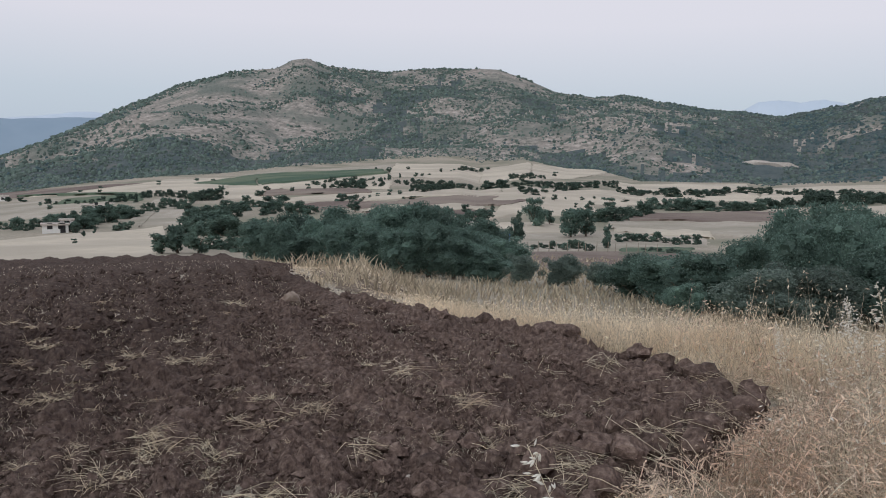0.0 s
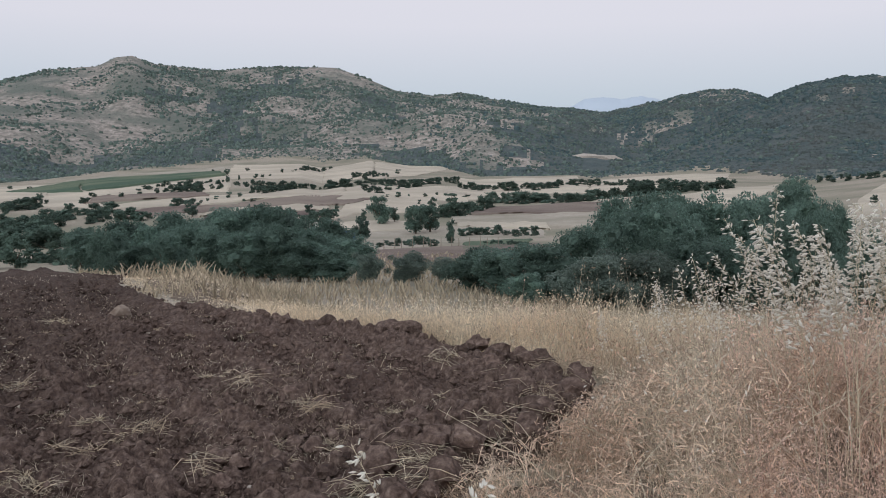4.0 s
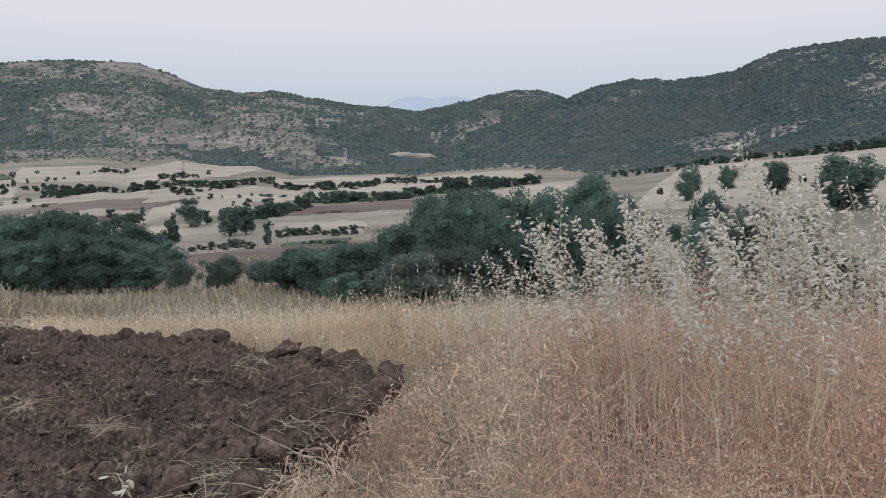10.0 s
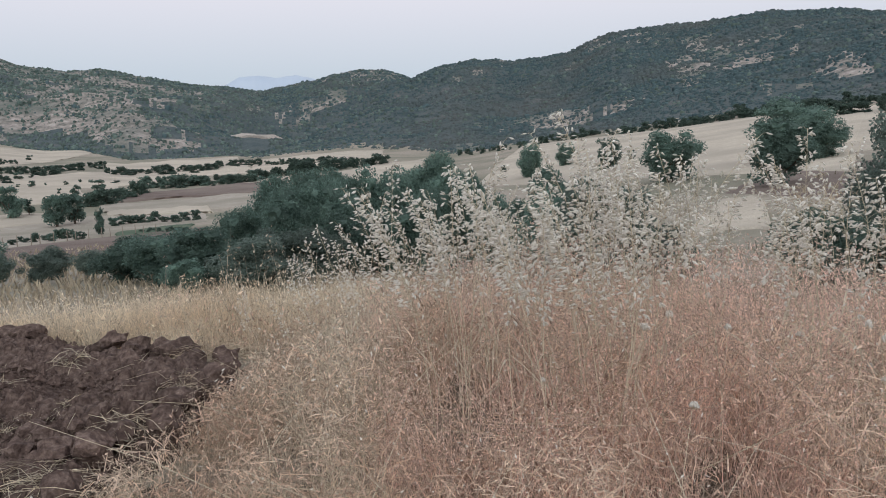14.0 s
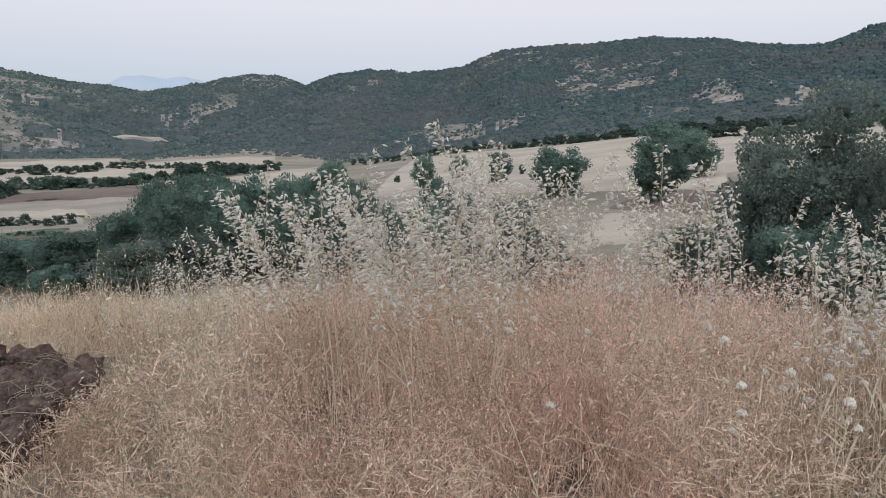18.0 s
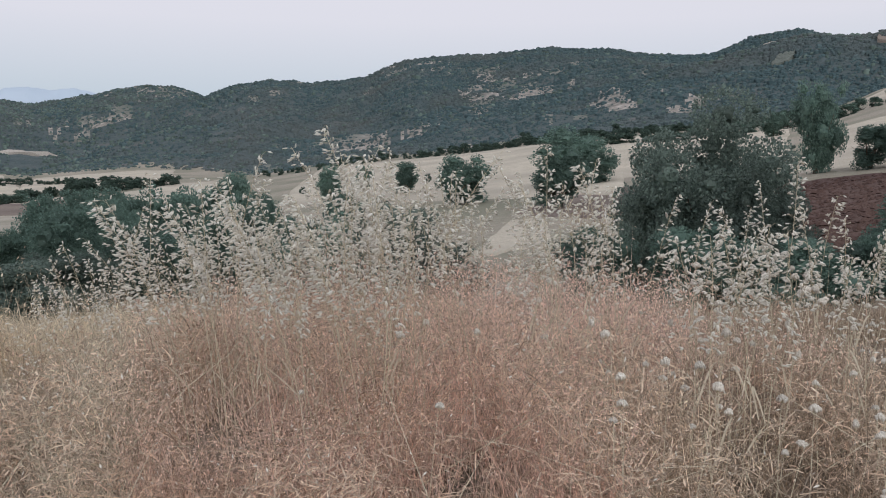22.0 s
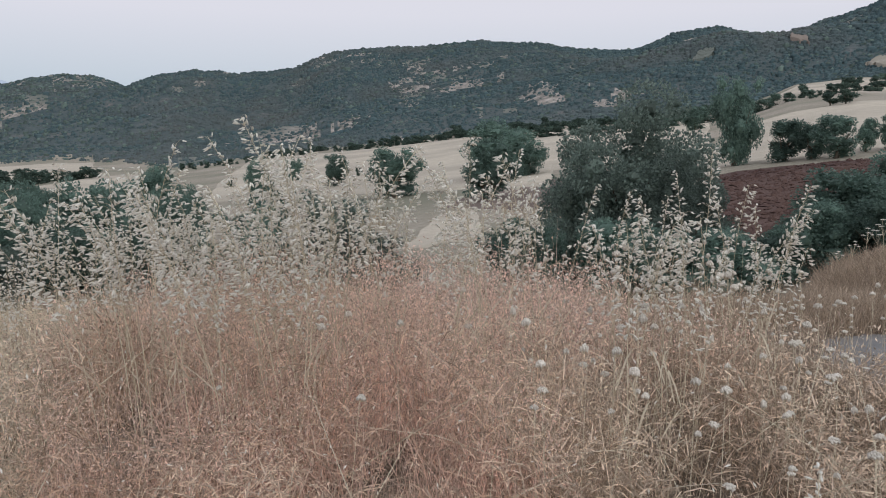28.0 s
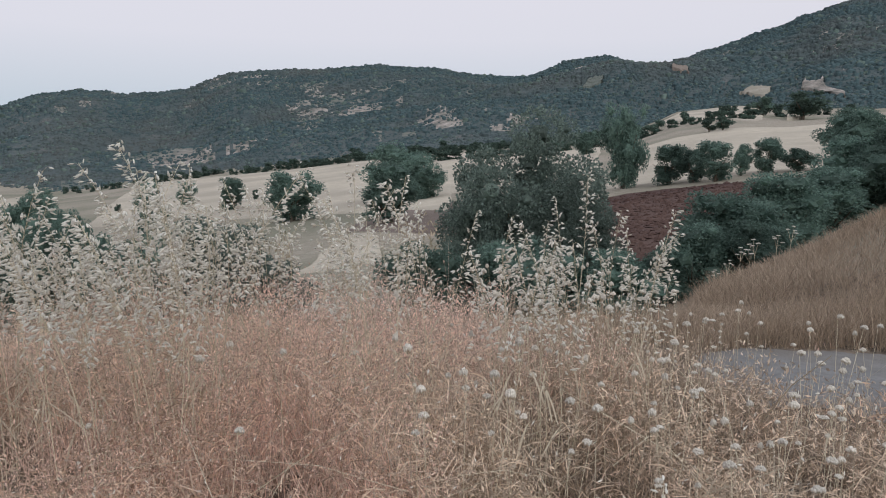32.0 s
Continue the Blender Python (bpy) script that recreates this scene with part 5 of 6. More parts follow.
def needle_mesh(name, where, way, size, material):
    """Slim pointed scales, each from its place along its own way."""
    n = len(where)
    way = way / np.linalg.norm(way, axis=1)[:, None]
    side = np.cross(way, rng.normal(0, 1, (n, 3)))
    side /= np.linalg.norm(side, axis=1)[:, None] + 1e-9
    ln = (size * rng.uniform(0.7, 1.3, n))[:, None]
    v = np.stack([where, where + way * ln * 0.4 + side * ln * 0.09, where + way * ln, where + way * ln * 0.4 - side * ln * 0.09], 1)
    return mesh_of(name, v.reshape(-1, 3), np.arange(4 * n).reshape(-1, 4), material)


spots, ways, far = plumes()
tagged(new("brome_plumes", needle_mesh("brome_plumes", spots, ways, np.maximum(0.020, 0.007 * far), M_TAN)), "feathery drooping plumes of dry brome grass", "grass", kind="stuff")

# long straws fallen slantwise across the grass
x, y, r, az = verge_places(rng, 420, 26, 100, 1.5, 4.6, 0.1)
n = len(x)
low = np.stack([x, y, land(x, y) + height_at(x, y, az) * rng.uniform(0.25, 0.6, n)], -1)
turn, ln = rng.uniform(0, 6.3, n), rng.uniform(0.25, 0.75, n)
tip = low + np.stack([np.cos(turn) * ln, np.sin(turn) * ln, ln * rng.uniform(0.05, 0.8, n)], -1)
side = np.cross(tip - low, rng.normal(0, 1, (n, 3)))
side *= (np.maximum(0.0016, 0.0006 * r) / np.linalg.norm(side, axis=1))[:, None]
mid = (low + tip) / 2 + np.stack([0 * ln, 0 * ln, ln * rng.uniform(0, 0.06, n)], -1)
v = np.stack([low - side, low + side, mid + side * 0.8, mid - side * 0.8, tip + side * 0.4, tip - side * 0.4], 1)
base = (np.arange(n) * 6)[:, None]
tagged(new("long_straw", mesh_of("long_straw", v.reshape(-1, 3), np.concatenate([base + np.array([0, 1, 2, 3]), base + np.array([3, 2, 4, 5])]), M_STALK)), "long dry stalks fallen slantwise through the grass", "straw", kind="stuff")

# pale grass along the far edge of the ploughed field and down the bank
n = 150000
az, r = rng.uniform(-13, 60, n), rng.uniform(5.6, 15.0, n)
x, y = polar(az, r)
d = to_edge(x, y)
keep = ~inside(x, y) & (d < np.interp(az, [-13, 0, 15, 30], [1.0, 1.8, 3.2, 4.5])) & (rng.uniform(0, 1, n) < 0.25 + value_noise(x * 1.3, y * 1.3, 96))
x, y, r, d = x[keep], y[keep], r[keep], d[keep]
tall = rng.uniform(0.3, 1.0, len(x)) * (0.11 + 0.55 * value_noise(x * 0.8, y * 0.8, 97) ** 2.4) * np.interp(d, [0, 0.5], [0.6, 1.0]) * np.interp(np.degrees(np.arctan2(x, y)), [-8, -4, 0, 5], [0.15, 0.25, 0.6, 1.0])
tips, below = blades("bank_grass", rng, x, y, tall, 0.00055 * r * rng.uniform(0.6, 1.4, len(x)), rng.uniform(0.1, 0.9, len(x)), M_CREAM, "tall cream-coloured grass along the field edge")
specks("bank_grass_heads", rng, tips[::2], 0.0026 * r[::2, None], M_CREAM, "pale heads of dry grass")

# rough grass down the bank and round the bushes
n = 26000
az, r = rng.uniform(-14, 80, n), np.exp(rng.uniform(np.log(10.0), np.log(75.0), n))
x, y = polar(az, r)
keep = ~inside(x, y) & (value_noise(x * 0.35, y * 0.35, 98) > 0.3) & ~((r > 27) & (az > 74)) & ~((r > 34) & (np.abs(az - 57.5) < 4))
x, y, r = x[keep], y[keep], r[keep]
blades("meadow_grass", rng, x, y, rng.uniform(0.12, 0.42, len(x)) * np.interp(r, [10, 40], [0.8, 1.3]), 0.0022 * r * rng.uniform(0.6, 1.4, len(x)), rng.uniform(0.2, 0.9, len(x)), M_MEADOW, "rough pale dry grass round the bushes")

# brown grass on the bank past the track
n = 110000
az, r = rng.uniform(76, 112, n), np.exp(rng.uniform(np.log(6.8), np.log(30.0), n))
x, y = polar(az, r)
keep = ~inside(x, y, ROAD) & ((r < 15) | (az > 84))
x, y, r = x[keep], y[keep], r[keep]
tips, below = blades("slope_grass", rng, x, y, rng.uniform(0.10, 0.34, len(x)) * (0.5 + value_noise(x * 0.9, y * 0.9, 99)), 0.0006 * r * rng.uniform(0.7, 1.4, len(x)), rng.uniform(0.2, 1.0, len(x)), M_SLOPE_GRASS, "short brown dry grass on the bank past the track")


# ---- wild oats: bleached, taller than the grass ----
def leaf_mesh(seed):
    """A long dry leaf that arches away from its stalk."""
    s = Shape()
    bend = 0.5 + 0.2 * (seed % 3)
    for k in range(6):
        u = k / 5
        w = 0.0035 * math.sin(math.pi * min(u + 0.15, 1.0)) + 0.0003
        p = Vector((0.20 * u, 0, 0.11 * math.sin(math.pi * u * bend)))
        s.v += [p + Vector((0, w, 0.0008)), p, p + Vector((0, -w, 0.0008))]
        if k:
            b = 3 * k
            s.q += [(b - 3, b, b + 1, b - 2), (b - 2, b + 1, b + 2, b - 1)]
    return s.mesh("leaf", M_STRAW, True)


def oat_meshes(seed, tall, husks, size=0.0205):
    rng = random.Random(seed)
    bend = rng.uniform(0.10, 0.30) * tall
    line = [Vector((bend * (s**2.2), 0.02 * math.sin(5 * s + seed), tall * (s - 0.06 * s**3))) for s in [k / 9 for k in range(10)]]
    stalk, grain, start = Shape(), Shape(), rng.uniform(0.48, 0.72)
    stalk.tube([p - Vector((0, 0, 0.04)) if k == 0 else p for k, p in enumerate(line)], [0.0018 - 0.00012 * k for k in range(10)], 5)
    for k in range(husks):
        s = start + (1 - start) * (k + rng.random()) / husks
        p = line[min(8, int(s * 9))].lerp(line[min(9, int(s * 9) + 1)], s * 9 - int(s * 9))
        a = rng.uniform(0, 6.3)
        along_stalk = (line[9] - line[6]).normalized()
        reach = rng.uniform(0.008, 0.045) * (1.2 - s) * 2.2
        hang = p + Vector((reach * math.cos(a), reach * math.sin(a), 0)) + along_stalk * reach * rng.uniform(0.3, 0.9)
        stalk.tube([p, p.lerp(hang, 0.6) + Vector((0, 0, 0.004)), hang], [0.0006, 0.0005, 0.0004], 3, False)
        way = (Vector((math.cos(a) * 0.55 + 0.45, math.sin(a) * 0.55, rng.uniform(-0.75, 0.15))) + along_stalk * 0.25).normalized()
        ln = size * rng.uniform(0.8, 1.3)
        for side in (-1, 1):
            out = way.cross(Vector((rng.uniform(-1, 1), rng.uniform(-1, 1), 0.4))).normalized() * side
            w = (way + out * 0.26).normalized()
            grain.tube([hang, hang + w * ln * 0.35, hang + w * ln * 0.7, hang + w * ln], [0.0007, ln * 0.16, ln * 0.12, 0.0004], 4, False)
    return stalk.mesh("stalk", M_STALK, True), grain.mesh("husk", M_BLEACHED, True)


LEAVES = [leaf_mesh(k) for k in range(3)]
OATS = [oat_meshes(300 + k, 1.0 + 0.05 * (k % 4), 44 + 7 * (k % 3)) for k in range(8)]


def wild_oat(kind, x, y, scale, turn, lean=0.0, label="tall bleached wild oat with drooping husks", group="wild oats"):
    stalk, husks = OATS[kind % len(OATS)]
    ob = thing("wild_oat", pose(x, y, float(land(x, y)), lean, 0, turn) @ Matrix.Diagonal((scale, scale, scale, 1)), label, "grass plant", group)
    stem = part("stalk", stalk, ob)
    for k in range(2):
        part("leaf", LEAVES[(kind + k) % 3], stem, "", pose(0.005, 0.01, 0.22 + 0.16 * k, 0, 0, kind * 50 + 170 * k))
    tagged(part("husk_spray", husks, ob, "bleached papery husks"), kind="stuff")
    return ob


oat_rng = random.Random(41)
made = 0
while made < 150:
    az0 = oat_rng.uniform(18, 84)
    r0 = oat_rng.uniform(4.2, 5.6) if az0 < 28 else oat_rng.uniform(2.7, 4.3)
    if oat_rng.random() > np.interp(az0, [20, 28, 31, 53, 55, 59.5, 61, 64, 78, 84], [0.8, 0.7, 1, 1, 0.15, 0.12, 0.5, 0.36, 0.34, 0.15]):
        continue
    x0, y0 = polar(az0, r0)
    sway, lower = oat_rng.gauss(185, 40), abs(oat_rng.gauss(0, 2.0))
    for k in range(oat_rng.randint(1, 3)):
        dx, dy = x0 + oat_rng.gauss(0, 0.06), y0 + oat_rng.gauss(0, 0.06)
        az, r = math.degrees(math.atan2(dx, dy)), math.hypot(dx, dy)
        x, y = dx + 0.50, dy - 0.20
        top = np.interp(az, [20, 23, 26, 30, 35.5, 39, 44, 47, 52, 56, 60, 65, 70, 76, 80, 84], [-10, -8, -6.8, -4.2, -2.4, -3.6, -1.4, -1.0, -1.4, -2.9, -3.0, -3.4, -4.6, -3.8, -4.4, -7])
        tall_to = EYE - 0.045 + r * math.tan(math.radians(top - lower - abs(oat_rng.gauss(0, 0.9)))) - float(land(x, y))
        if tall_to < 0.45 or made >= 150 or inside(x, y):
            continue
        wild_oat(oat_rng.randrange(8), x, y, tall_to / 0.98, sway + oat_rng.gauss(0, 30), oat_rng.uniform(-5, 5))
        made += 1

# sprays that stand out over the rest: place and height
for k, (x, y, h) in enumerate([(2.78, 2.4, 1.35), (3.18, 2.48, 1.37), (2.53, 2.79, 1.21), (2.36, 3.21, 1.11), (2.12, 3.36, 0.93), (2.72, 2.2, 1.22), (2.84, 1.99, 1.22), (3.67, 2.4, 1.11), (3.41, 1.68, 1.22), (3.59, 1.28, 1.2),
                               (4.49, 1.3, 0.99), (4.06, 0.73, 1.12), (4.5, 0.64, 1.07), (4.13, 0.42, 1.07), (3.91, 1.64, 1.16), (3.38, 1.49, 1.12), (4.16, 1.05, 0.97), (2.7, 3.34, 0.97), (2.8, 2.8, 1.07), (2.28, 3.43, 0.97)]):
    for j in range(1 + (k * 7) % 3):
        wild_oat(k + 3 * j, x + 0.05 * math.cos(k + 2 * j), y + 0.05 * math.sin(k + 2 * j) * j, (h - 0.06 * j) / 0.95, 130 * k + 60 * j, 2 * j, "tall bleached wild oat standing out over the others")

# a few oats close by the viewpoint
for az, r, h, turn in ((12.6, 1.30, 1.02, 20), (15.8, 1.38, 0.9, 160), (92.5, 1.5, 0.92, 200), (94.5, 1.62, 0.86, 30)):
    x, y = polar(az, r)
    wild_oat(int(az), x, y, h, turn, 4, "slender wild oat with large pale husks by the field edge")
# ---- dried white flower heads ----
def umbel_meshes(seed):
    rng = random.Random(seed)
    stem, head = Shape(), Shape()
    stem.tube([(0, 0, -0.03), (0.01, 0, 0.35), (rng.uniform(-0.03, 0.03), rng.uniform(-0.03, 0.03), 0.97)], [0.0022, 0.0018, 0.0012], 5)
    for k in range(26):
        a, d = k * 2.4, 0.026 * math.sqrt(k / 26)
        p = Vector((d * math.cos(a), d * math.sin(a), 0.99 - 24.0 * d * d + rng.uniform(-0.004, 0.004)))
        s = 0.0062 * rng.uniform(0.8, 1.25)
        head.tube([p - Vector((0, 0, s * 1.5)), p - Vector((0, 0, s * 0.3)), p + Vector((0, 0, s * 1.2)), p + Vector((0, 0, s * 1.9))], [s * 0.3, s, s * 0.9, s * 0.2], 5)
        stem.tube([(0, 0, 0.955), p - Vector((0, 0, s))], [0.0007, 0.0005], 3, False)
    return stem.mesh("stem", M_STALK, True), head.mesh("flower_head", M_FLOWER, True)


UMBELS = [umbel_meshes(400 + k) for k in range(4)]
flower_rng = random.Random(52)
made = 0
while made < 240:
    az, r = flower_rng.uniform(46, 100), flower_rng.uniform(2.6, 6.2)
    if flower_rng.random() > np.interp(az, [46, 60, 70, 80, 100], [0.08, 0.18, 0.5, 1, 1]):
        continue
    x, y = polar(az, r)
    if inside(x, y, ROAD):
        continue
    h = flower_rng.uniform(0.42, 0.78) * (0.8 if az > 84 else 1)
    stem, head = UMBELS[made % 4]
    wide = flower_rng.uniform(0.3, 0.72)
    ob = thing("dried_flower", pose(x, y, float(land(x, y)), flower_rng.uniform(-9, 9), flower_rng.uniform(-9, 9), flower_rng.uniform(0, 360)) @ Matrix.Diagonal((wide, wide, h, 1)), "dried white flower head on a thin stem in the grass", "wildflower", "dried flowers")
    part("stem", stem, ob)
    part("flower_head", head, ob, "flat white flower head")
    made += 1

# ---- clods, stones and straw on the ploughed field ----
def lump_mesh(name, seed, material, rough=0.22, squash=0.75, smooth=False):
    rng = np.random.default_rng(seed)
    v = ICO_V * (1 + 0.12 * rng.normal(0, rough, len(ICO_V)) + rough * layered(ICO_V[:, 0] * 1.9 + seed, ICO_V[:, 1] * 1.9 + ICO_V[:, 2] * 2.3, 3, seed))[:, None]
    v = v * np.array([1, rng.uniform(0.7, 0.95), squash])
    return mesh_of(name, v, ICO_F, material, smooth)


CLODS = [lump_mesh("clod", 500 + k, M_SOIL, 0.4) for k in range(7)]
clod_rng = random.Random(61)
made = 0
while made < 300:
    az, r = clod_rng.uniform(-38, 30), math.exp(clod_rng.uniform(math.log(2.2), math.log(9)))
    x, y = polar(az, r)
    d = float(to_edge(x, y))
    if not inside(x, y) or clod_rng.random() > 0.12 + 0.95 * math.exp(-d / 0.7):
        continue
    s = clod_rng.uniform(0.022, 0.068) * (1.5 if d < 0.45 else 1)
    ob = new("soil_clod", CLODS[made % 7])
    ob.matrix_basis = pose(x, y, field_height(x, y) + s * 0.45 + (0.05 if d < 0.6 else 0.0), 0, 0, clod_rng.uniform(0, 360)) @ Matrix.Diagonal((s, s, s, 1))
    tagged(ob, "crumbly red-brown soil clod on the ploughed field", "clod", "soil clods")
    made += 1

def crumbs():
    """Loose crumbs of soil, too many to count."""
    rng = np.random.default_rng(66)
    n = 42000
    az, r = rng.uniform(-40, 30, n), np.exp(rng.uniform(np.log(1.6), np.log(12), n))
    x, y = polar(az, r)
    keep = inside(x, y) & (rng.uniform(0, 1, n) < 0.25 + value_noise(x * 2.1, y * 2.1, 67))
    x, y, r = x[keep], y[keep], r[keep]
    n = len(x)
    size = rng.gamma(2.2, 0.0042, n) * np.interp(r, [2, 8], [0.8, 1.5])
    corner = np.array([(1, 0, 0), (0, 1, 0), (-1, 0, 0), (0, -1, 0), (0, 0, 1), (0, 0, -1)], float)
    v = corner[None] * rng.uniform(0.6, 1.3, (n, 6, 1)) + rng.normal(0, 0.18, (n, 6, 3))
    v = v * size[:, None, None] + np.stack([x, y, land(x, y) + 0.07 + size * 0.3], -1)[:, None, :]
    f = np.array([(0, 1, 4), (1, 2, 4), (2, 3, 4), (3, 0, 4), (1, 0, 5), (2, 1, 5), (3, 2, 5), (0, 3, 5)])
    faces = ((np.arange(n) * 6)[:, None, None] + f[None]).reshape(-1, 3)
    return mesh_of("soil_crumb", v.reshape(-1, 3), faces, M_SOIL)


tagged(new("soil_crumb", crumbs()), "loose red-brown soil crumbs on the ploughed field", "soil", kind="stuff")

STONES = [lump_mesh("stone", 540 + k, M_STONE, 0.3, 0.6) for k in range(4)]
x, y = polar(-11.2, 8.5)
rock = lump_mesh("stone", 546, M_FIELD_STONE, 0.3, 1.0)
for v in rock.vertices:
    v.co.x, v.co.y = v.co.x * (1 - 0.5 * max(v.co.z, 0)), v.co.y * (1 - 0.5 * max(v.co.z, 0))
big = new("stone", rock)
big.matrix_basis = pose(x, y, field_height(x, y) + 0.05, 0, 0, 20) @ Matrix.Diagonal((0.11, 0.10, 0.10, 1))
tagged(big, "earth-stained pointed stone lying on the ploughed field", "stone")
for k in range(40):
    az, r = clod_rng.uniform(-36, 16), math.exp(clod_rng.uniform(math.log(2.6), math.log(9)))
    x, y = polar(az, r)
    if inside(x, y):
        s = clod_rng.uniform(0.007, 0.016)
        ob = new("pebble", STONES[k % 4])
        ob.matrix_basis = pose(x, y, field_height(x, y) + s, 0, 0, clod_rng.uniform(0, 360)) @ Matrix.Diagonal((s, s, s, 1))
        tagged(ob, "small pale pebble on the ploughed soil", "stone", "pebbles")


def tuft_mesh(seed, stems, tall, spread):
    rng = random.Random(seed)
    s = Shape()
    for k in range(stems):
        a, ln = rng.uniform(0, 6.3), tall * rng.uniform(0.5, 1.2)
        rise = 0.6 * rng.uniform(0.0, 1.0) ** 5
        foot = Vector((rng.uniform(-spread, spread), rng.uniform(-spread, spread), 0.0))
        tip = foot + Vector((math.cos(a) * ln * (1 - rise * 0.7), math.sin(a) * ln * (1 - rise * 0.7), ln * rise + 0.012))
        s.tube([foot, foot.lerp(tip, 0.5) + Vector((0, 0, 0.01)), tip], [0.0015, 0.0013, 0.0008], 4, False)
    return s.mesh("straw_tuft", M_STRAW)


TUFTS = [tuft_mesh(560 + k, 12 + 5 * k, 0.06 + 0.016 * k, 0.016 + 0.012 * k) for k in range(6)]
made = 0
while made < 300:
    az, r = clod_rng.uniform(-38, 32), math.exp(clod_rng.uniform(math.log(2.0), math.log(9)))
    x, y = polar(az, r)
    if not inside(x, y):
        continue
    ob = new("straw_tuft", TUFTS[made % 6])
    k = clod_rng.choice((0.3, 0.4, 0.5, 0.6, 0.9))
    ob.matrix_basis = pose(x, y, field_height(x, y) + 0.03, 0, 0, clod_rng.uniform(0, 360)) @ Matrix.Diagonal((k, k, k, 1))
    tagged(ob, "broken tuft of pale straw on the ploughed soil", "straw", "straw tufts")
    made += 1
rng = np.random.default_rng(63)
az, r = rng.uniform(-40, 32, 30000), np.exp(rng.uniform(np.log(1.5), np.log(14), 30000))
x, y = polar(az, r)
keep = inside(x, y) & (value_noise(x * 1.7, y * 1.7, 64) > 0.35)
x, y, r = x[keep], y[keep], r[keep]
blades("straw_litter", rng, x, y, rng.uniform(0.012, 0.06, len(x)), np.maximum(0.0013, 0.00055 * r), rng.uniform(1.1, 1.6, len(x)), M_STRAW, "short bits of straw strewn over the soil", 0.07)

# heaps of raked straw near the field's corner
def straw_pile_mesh(seed, stems, wide):
    rng = random.Random(seed)
    s = Shape()
    for k in range(stems):
        a, ln = rng.gauss(0.6, 0.9), rng.uniform(0.08, 0.28)
        mid = Vector((rng.gauss(0, wide), rng.gauss(0, wide * 0.6), abs(rng.gauss(0.02, 0.025))))
        half = Vector((math.cos(a), math.sin(a), rng.uniform(-0.06, 0.16))) * ln * 0.5
        s.tube([mid - half, mid + Vector((0, 0, rng.uniform(0, 0.03))), mid + half], [0.0012, 0.0014, 0.0008], 4, False)
    return s.mesh("straw_heap", M_STRAW)


for k, (x, y, wide, stems) in enumerate(((1.7, 4.8, 0.12, 70), (1.55, 4.25, 0.14, 110), (1.15, 3.75, 0.14, 90), (0.66, 3.35, 0.14, 110), (1.95, 4.75, 0.16, 170), (0.35, 3.05, 0.10, 70), (-0.75, 2.95, 0.07, 26), (-0.35, 3.5, 0.05, 20), (-1.35, 3.6, 0.06, 22), (0.25, 4.3, 0.06, 24), (-0.2, 5.0, 0.06, 22), (1.2, 5.4, 0.08, 36))):
    ob = new("straw_heap", straw_pile_mesh(590 + k, stems, wide))
    ob.matrix_basis = pose(x, y, field_height(x, y) + 0.06, 0, 0, 37 * k)
    tagged(ob, "loose heap of pale fallen straw on the soil", "straw", "straw heaps", "stuff")

# ---- houses, posts and loose things in the valley ----
def house(az, r, turn, wide, deep, tall, windows, label):
    x, y = polar(az, r)
    ob = thing("house", pose(x, y, float(land(x, y)) - 0.2, 0, 0, turn), label, "house", "valley houses")
    s = Shape()
    s.box(-wide / 2, wide / 2, -deep / 2, deep / 2, 0, tall)
    part("wall", s.mesh("wall", M_PLASTER), ob)
    s = Shape()
    s.box(-wide / 2 - 0.25, wide / 2 + 0.25, -deep / 2 - 0.25, deep / 2 + 0.25, tall, tall + 0.28)
    part("roof", s.mesh("roof", M_STONE), ob, "flat earth-grey roof slab")
    for k in range(windows):
        s = Shape()
        at = -wide / 2 + wide * (k + 0.7) / (windows + 0.4)
        s.box(at - 0.45, at + 0.45, -deep / 2 - 0.03, -deep / 2 + 0.02, 1.0, 2.1)
        part("window", s.mesh("window", M_DARK), ob, "dark window opening")
    s = Shape()
    s.box(wide / 2 - 1.4, wide / 2 - 0.5, -deep / 2 - 0.03, -deep / 2 + 0.02, 0.2, 2.2)
    part("door", s.mesh("door", M_DARK), ob, "dark doorway")
    return ob


house(-27.0, 160, 28, 4.4, 3.0, 1.7, 2, "low whitewashed flat-roofed house among trees")
house(-26.3, 164, 22, 2.2, 2.0, 2.2, 0, "small whitewashed outbuilding beside a house")
house(-24.6, 245, 20, 3.6, 2.6, 1.3, 0, "small white hut among far trees")
house(-30.0, 400, 30, 5.0, 4.0, 2.6, 1, "grey flat-roofed house at the far fields")
house(-2.5, 143, 0, 1.7, 1.6, 2.2, 0, "small white hut behind the oaks")
house(2.0, 149, 8, 1.6, 1.4, 2.0, 0, "low white wall-like shed among oaks")
house(53.9, 395, -50, 2.2, 2.0, 2.4, 0, "tiny white hut at the upper edge of the tan field")


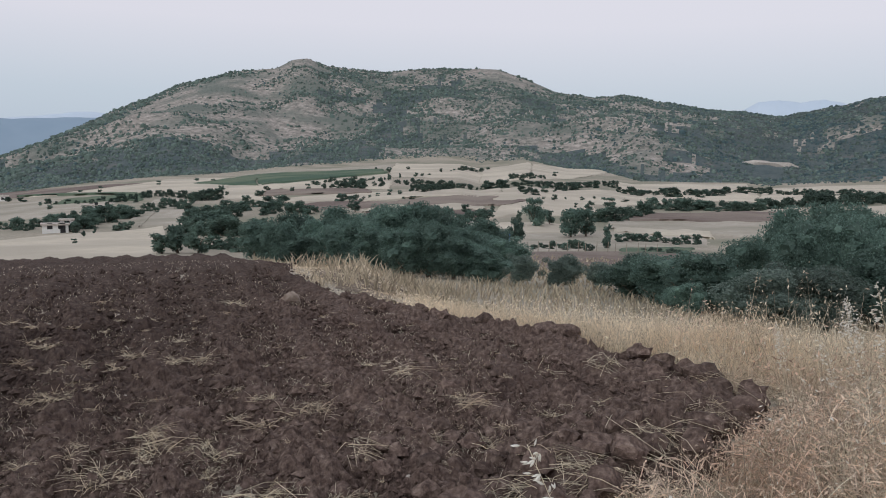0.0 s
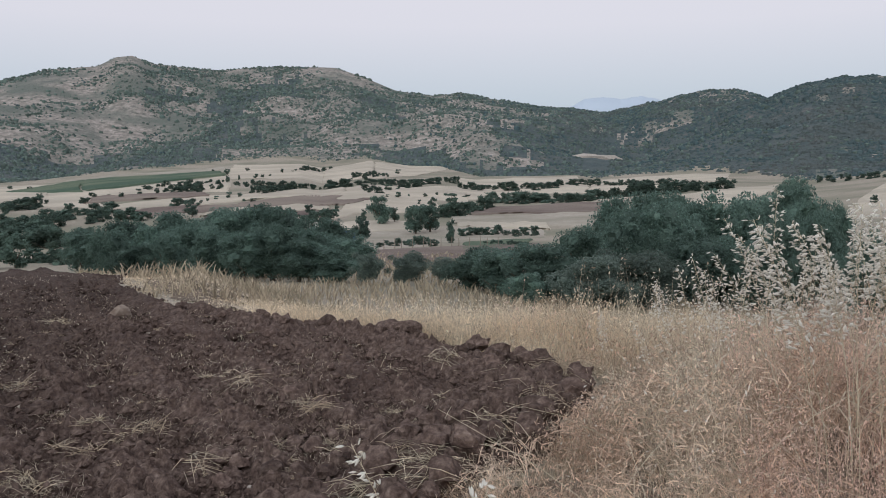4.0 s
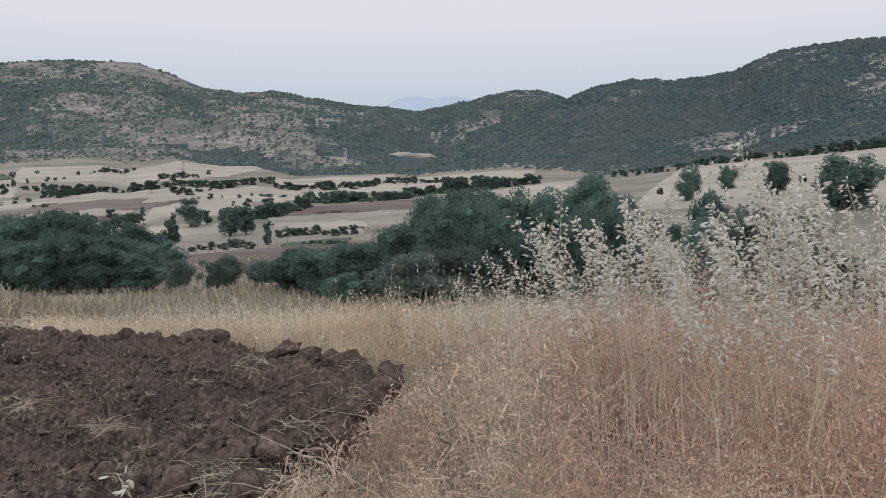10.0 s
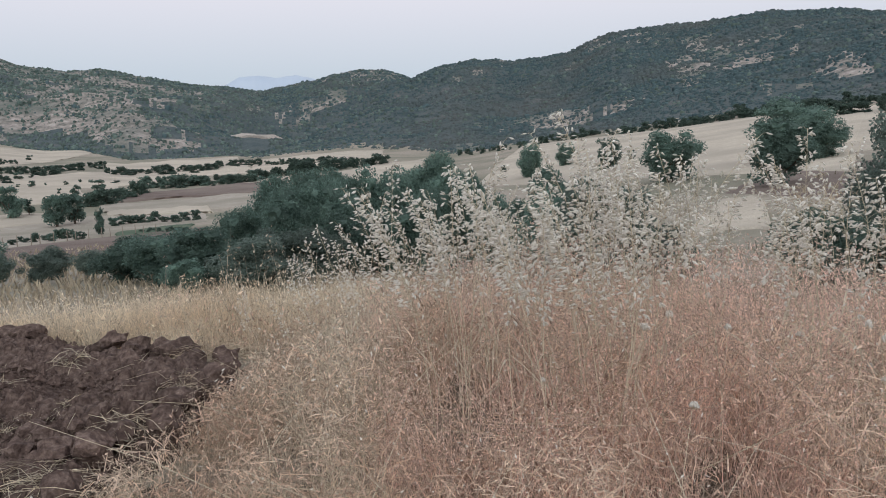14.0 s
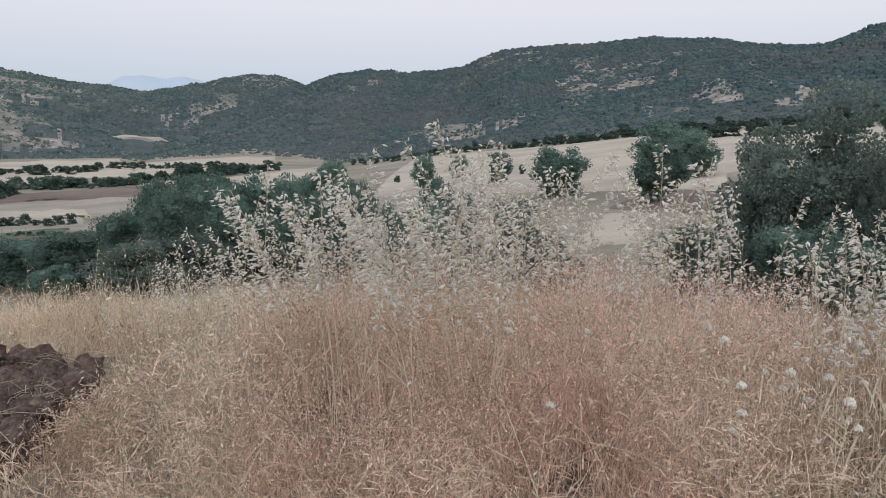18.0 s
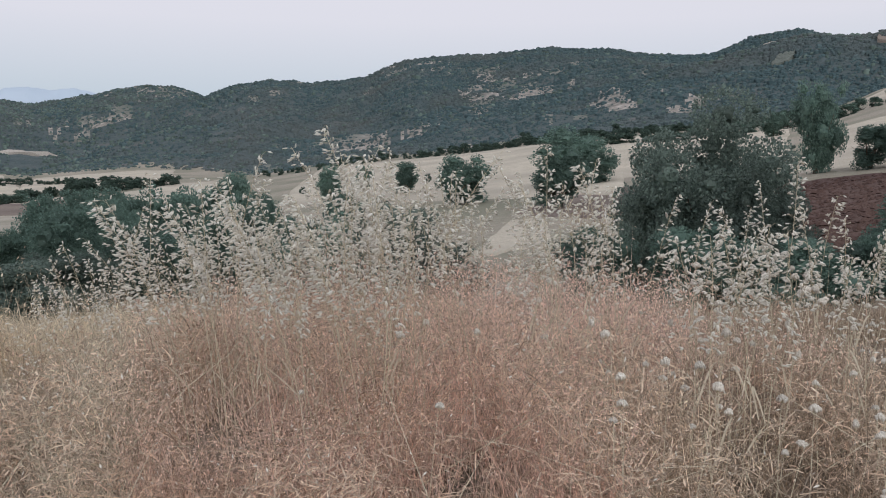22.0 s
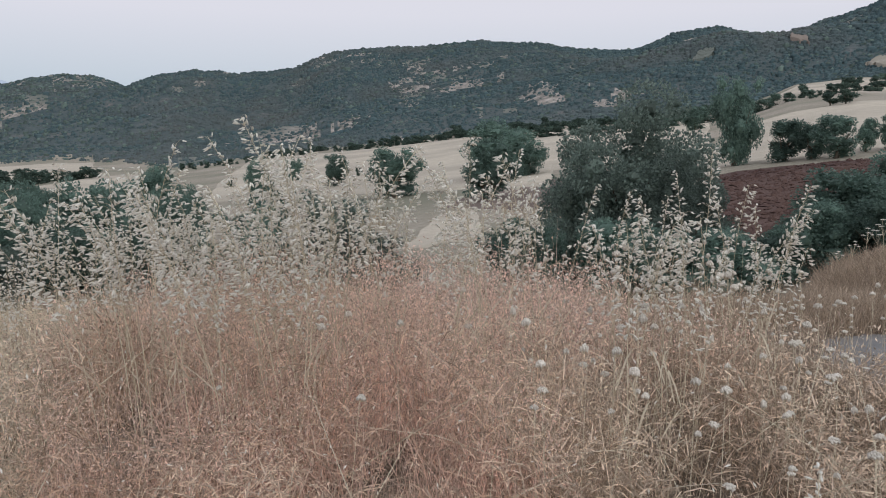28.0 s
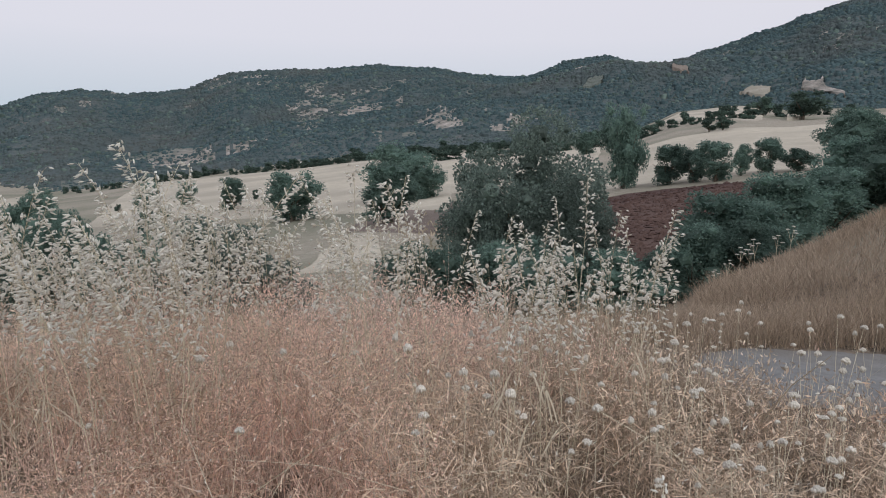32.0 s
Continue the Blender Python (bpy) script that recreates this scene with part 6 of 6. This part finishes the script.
def draped(az, r, wide, tall, turn):
    x, y = polar(az, r)
    ob = thing("tarpaulin_shelter", pose(x, y, float(land(x, y)), 0, 0, turn), "blue tarpaulin shelter under the trees", "shelter")
    u, v = np.meshgrid(np.linspace(-1, 1, 14), np.linspace(0, 1, 10), indexing="ij")
    px, pz = u * wide / 2, tall * (1 - v) * (1 - 0.12 * u**2)
    py = -0.9 * v + 0.08 * layered(u * 3, v * 3, 2, 6)
    part("tarpaulin", mesh_of("tarpaulin", np.stack([px, py, pz], -1).reshape(-1, 3), grid_faces(14, 10), M_BLUE, True), ob, "creased blue tarpaulin sheet")
    for k in (-1, 1):
        s = Shape()
        s.tube([(k * wide * 0.46, 0.05, -0.1), (k * wide * 0.46, 0.05, tall * 0.92)], [0.04, 0.035], 6)
        part("pole", s.mesh("pole", M_POST, True), ob)


draped(4.4, 105, 3.0, 1.9, -5)


def post_mesh(seed, tall):
    rng = random.Random(seed)
    s = Shape()
    s.tube([(0, 0, -0.2), (rng.uniform(-0.02, 0.02), 0, tall * 0.5), (rng.uniform(-0.04, 0.04), rng.uniform(-0.04, 0.04), tall)], [0.05, 0.045, 0.035], 7)
    return s.mesh("fence_post", M_POST, True)


POSTS = [post_mesh(600 + k, 1.15 + 0.1 * k) for k in range(3)]
for k in range(14):
    x, y = polar(6.5 + k * 0.72 + 0.1 * (k % 3), 86 + k * 0.7)
    ob = new("fence_post", POSTS[k % 3])
    ob.matrix_basis = pose(x, y, float(land(x, y)), 0, 0, 40 * k)
    tagged(ob, "weathered wooden fence post beside the plot", "post", "plot fence")
def tall_umbel(seed):
    rng = random.Random(seed)
    stem, heads = Shape(), []
    stem.tube([(0, 0, -0.05), (0.01, 0.01, 0.5), (rng.uniform(-0.04, 0.04), 0, 1.0)], [0.007, 0.005, 0.003], 6)
    spots = [Vector((0.0, 0.0, 1.0))]
    for k in range(3):
        a = 2.1 * k + rng.uniform(0, 1)
        tip = Vector((0.13 * math.cos(a), 0.13 * math.sin(a), rng.uniform(0.82, 0.96)))
        stem.tube([(0, 0, 0.55 + 0.08 * k), tip.lerp(Vector((0, 0, 0.6)), 0.4), tip], [0.005, 0.004, 0.003], 5)
        spots.append(tip)
    for p in spots:
        s = Shape()
        for k in range(16):
            a, d = k * 2.4, 0.055 * math.sqrt(k / 16)
            q = p + Vector((d * math.cos(a), d * math.sin(a), 0.02 - 0.2 * d))
            s.tube([q - Vector((0, 0, 0.012)), q, q + Vector((0, 0, 0.008))], [0.003, 0.011, 0.003], 5)
        heads.append(s.mesh("flower_head", M_BLEACHED, True))
    return stem.mesh("stem", M_STALK, True), heads


TALL = [tall_umbel(620 + k) for k in range(3)]
for k, (az, r, h) in enumerate(((85.6, 12.6, 0.45), (86.4, 13.0, 0.5), (87.2, 13.2, 0.6), (88.2, 13.1, 0.62), (87.8, 13.6, 0.5), (89.4, 13.4, 0.55), (90.2, 13.5, 0.6))):
    x, y = polar(az, r)
    stem, heads = TALL[k % 3]
    ob = thing("tall_umbel", pose(x, y, float(land(x, y)), 3, -3, 70 * k) @ Matrix.Diagonal((h, h, h, 1)), "tall dried umbel stalk at the edge of the bushes", "wildflower", "tall umbels")
    part("stem", stem, ob)
    for head in heads:
        part("flower_head", head, ob, "flat bleached seed head")

# rock outcrops on the hills
for az, r, w, h, label in ((22.9, 830, 26, 20, "pale bare rock outcrop on the far hillside"), (75.0, 640, 16, 10, "small pale rock face on the wooded hill"), (46.5, 520, 14, 10, "pale bare rock at the hill foot")):
    x, y = polar(az, r)
    ob = new("rock_outcrop", lump_mesh("rock_outcrop", 580 + int(az), M_STONE, 0.35, 0.8))
    ob.matrix_basis = pose(x, y, float(land(x, y)) - 2, 0, 0, -az) @ Matrix.Diagonal((w, w * 0.4, h * 0.45, 1))
    tagged(ob, label, "rock", "hill rocks")


def field_lumps():
    """Clods of the red field on the slope, too many to count."""
    rng = np.random.default_rng(83)
    n = 9000
    az, r = rng.uniform(75.5, 91.5, n), np.exp(rng.uniform(np.log(27.5), np.log(65), n))
    x, y = polar(az, r)
    row = np.cos(2 * np.pi * (x * 0.35 + y * 0.94) / 1.1)
    keep = rng.uniform(0, 1, n) < 0.25 + 0.6 * (row > 0.2)
    x, y, r = x[keep], y[keep], r[keep]
    n = len(x)
    size = rng.gamma(4.0, 0.024, n)
    corner = np.array([(1, 0, 0), (0, 1, 0), (-1, 0, 0), (0, -1, 0), (0, 0, 1), (0, 0, -1)], float)
    v = corner[None] * rng.uniform(0.6, 1.3, (n, 6, 1)) + rng.normal(0, 0.18, (n, 6, 3))
    v = v * size[:, None, None] * np.array([1.5, 1.5, 0.8]) + np.stack([x, y, land(x, y) + 0.03 + 0.0014 * r], -1)[:, None, :]
    f = np.array([(0, 1, 4), (1, 2, 4), (2, 3, 4), (3, 0, 4), (1, 0, 5), (2, 1, 5), (3, 2, 5), (0, 3, 5)])
    faces = ((np.arange(n) * 6)[:, None, None] + f[None]).reshape(-1, 3)
    return mesh_of("field_clods", v.reshape(-1, 3), faces, M_RED)


tagged(new("field_clods", field_lumps()), "clods of the red-brown ploughed field on the slope", "soil", kind="stuff")
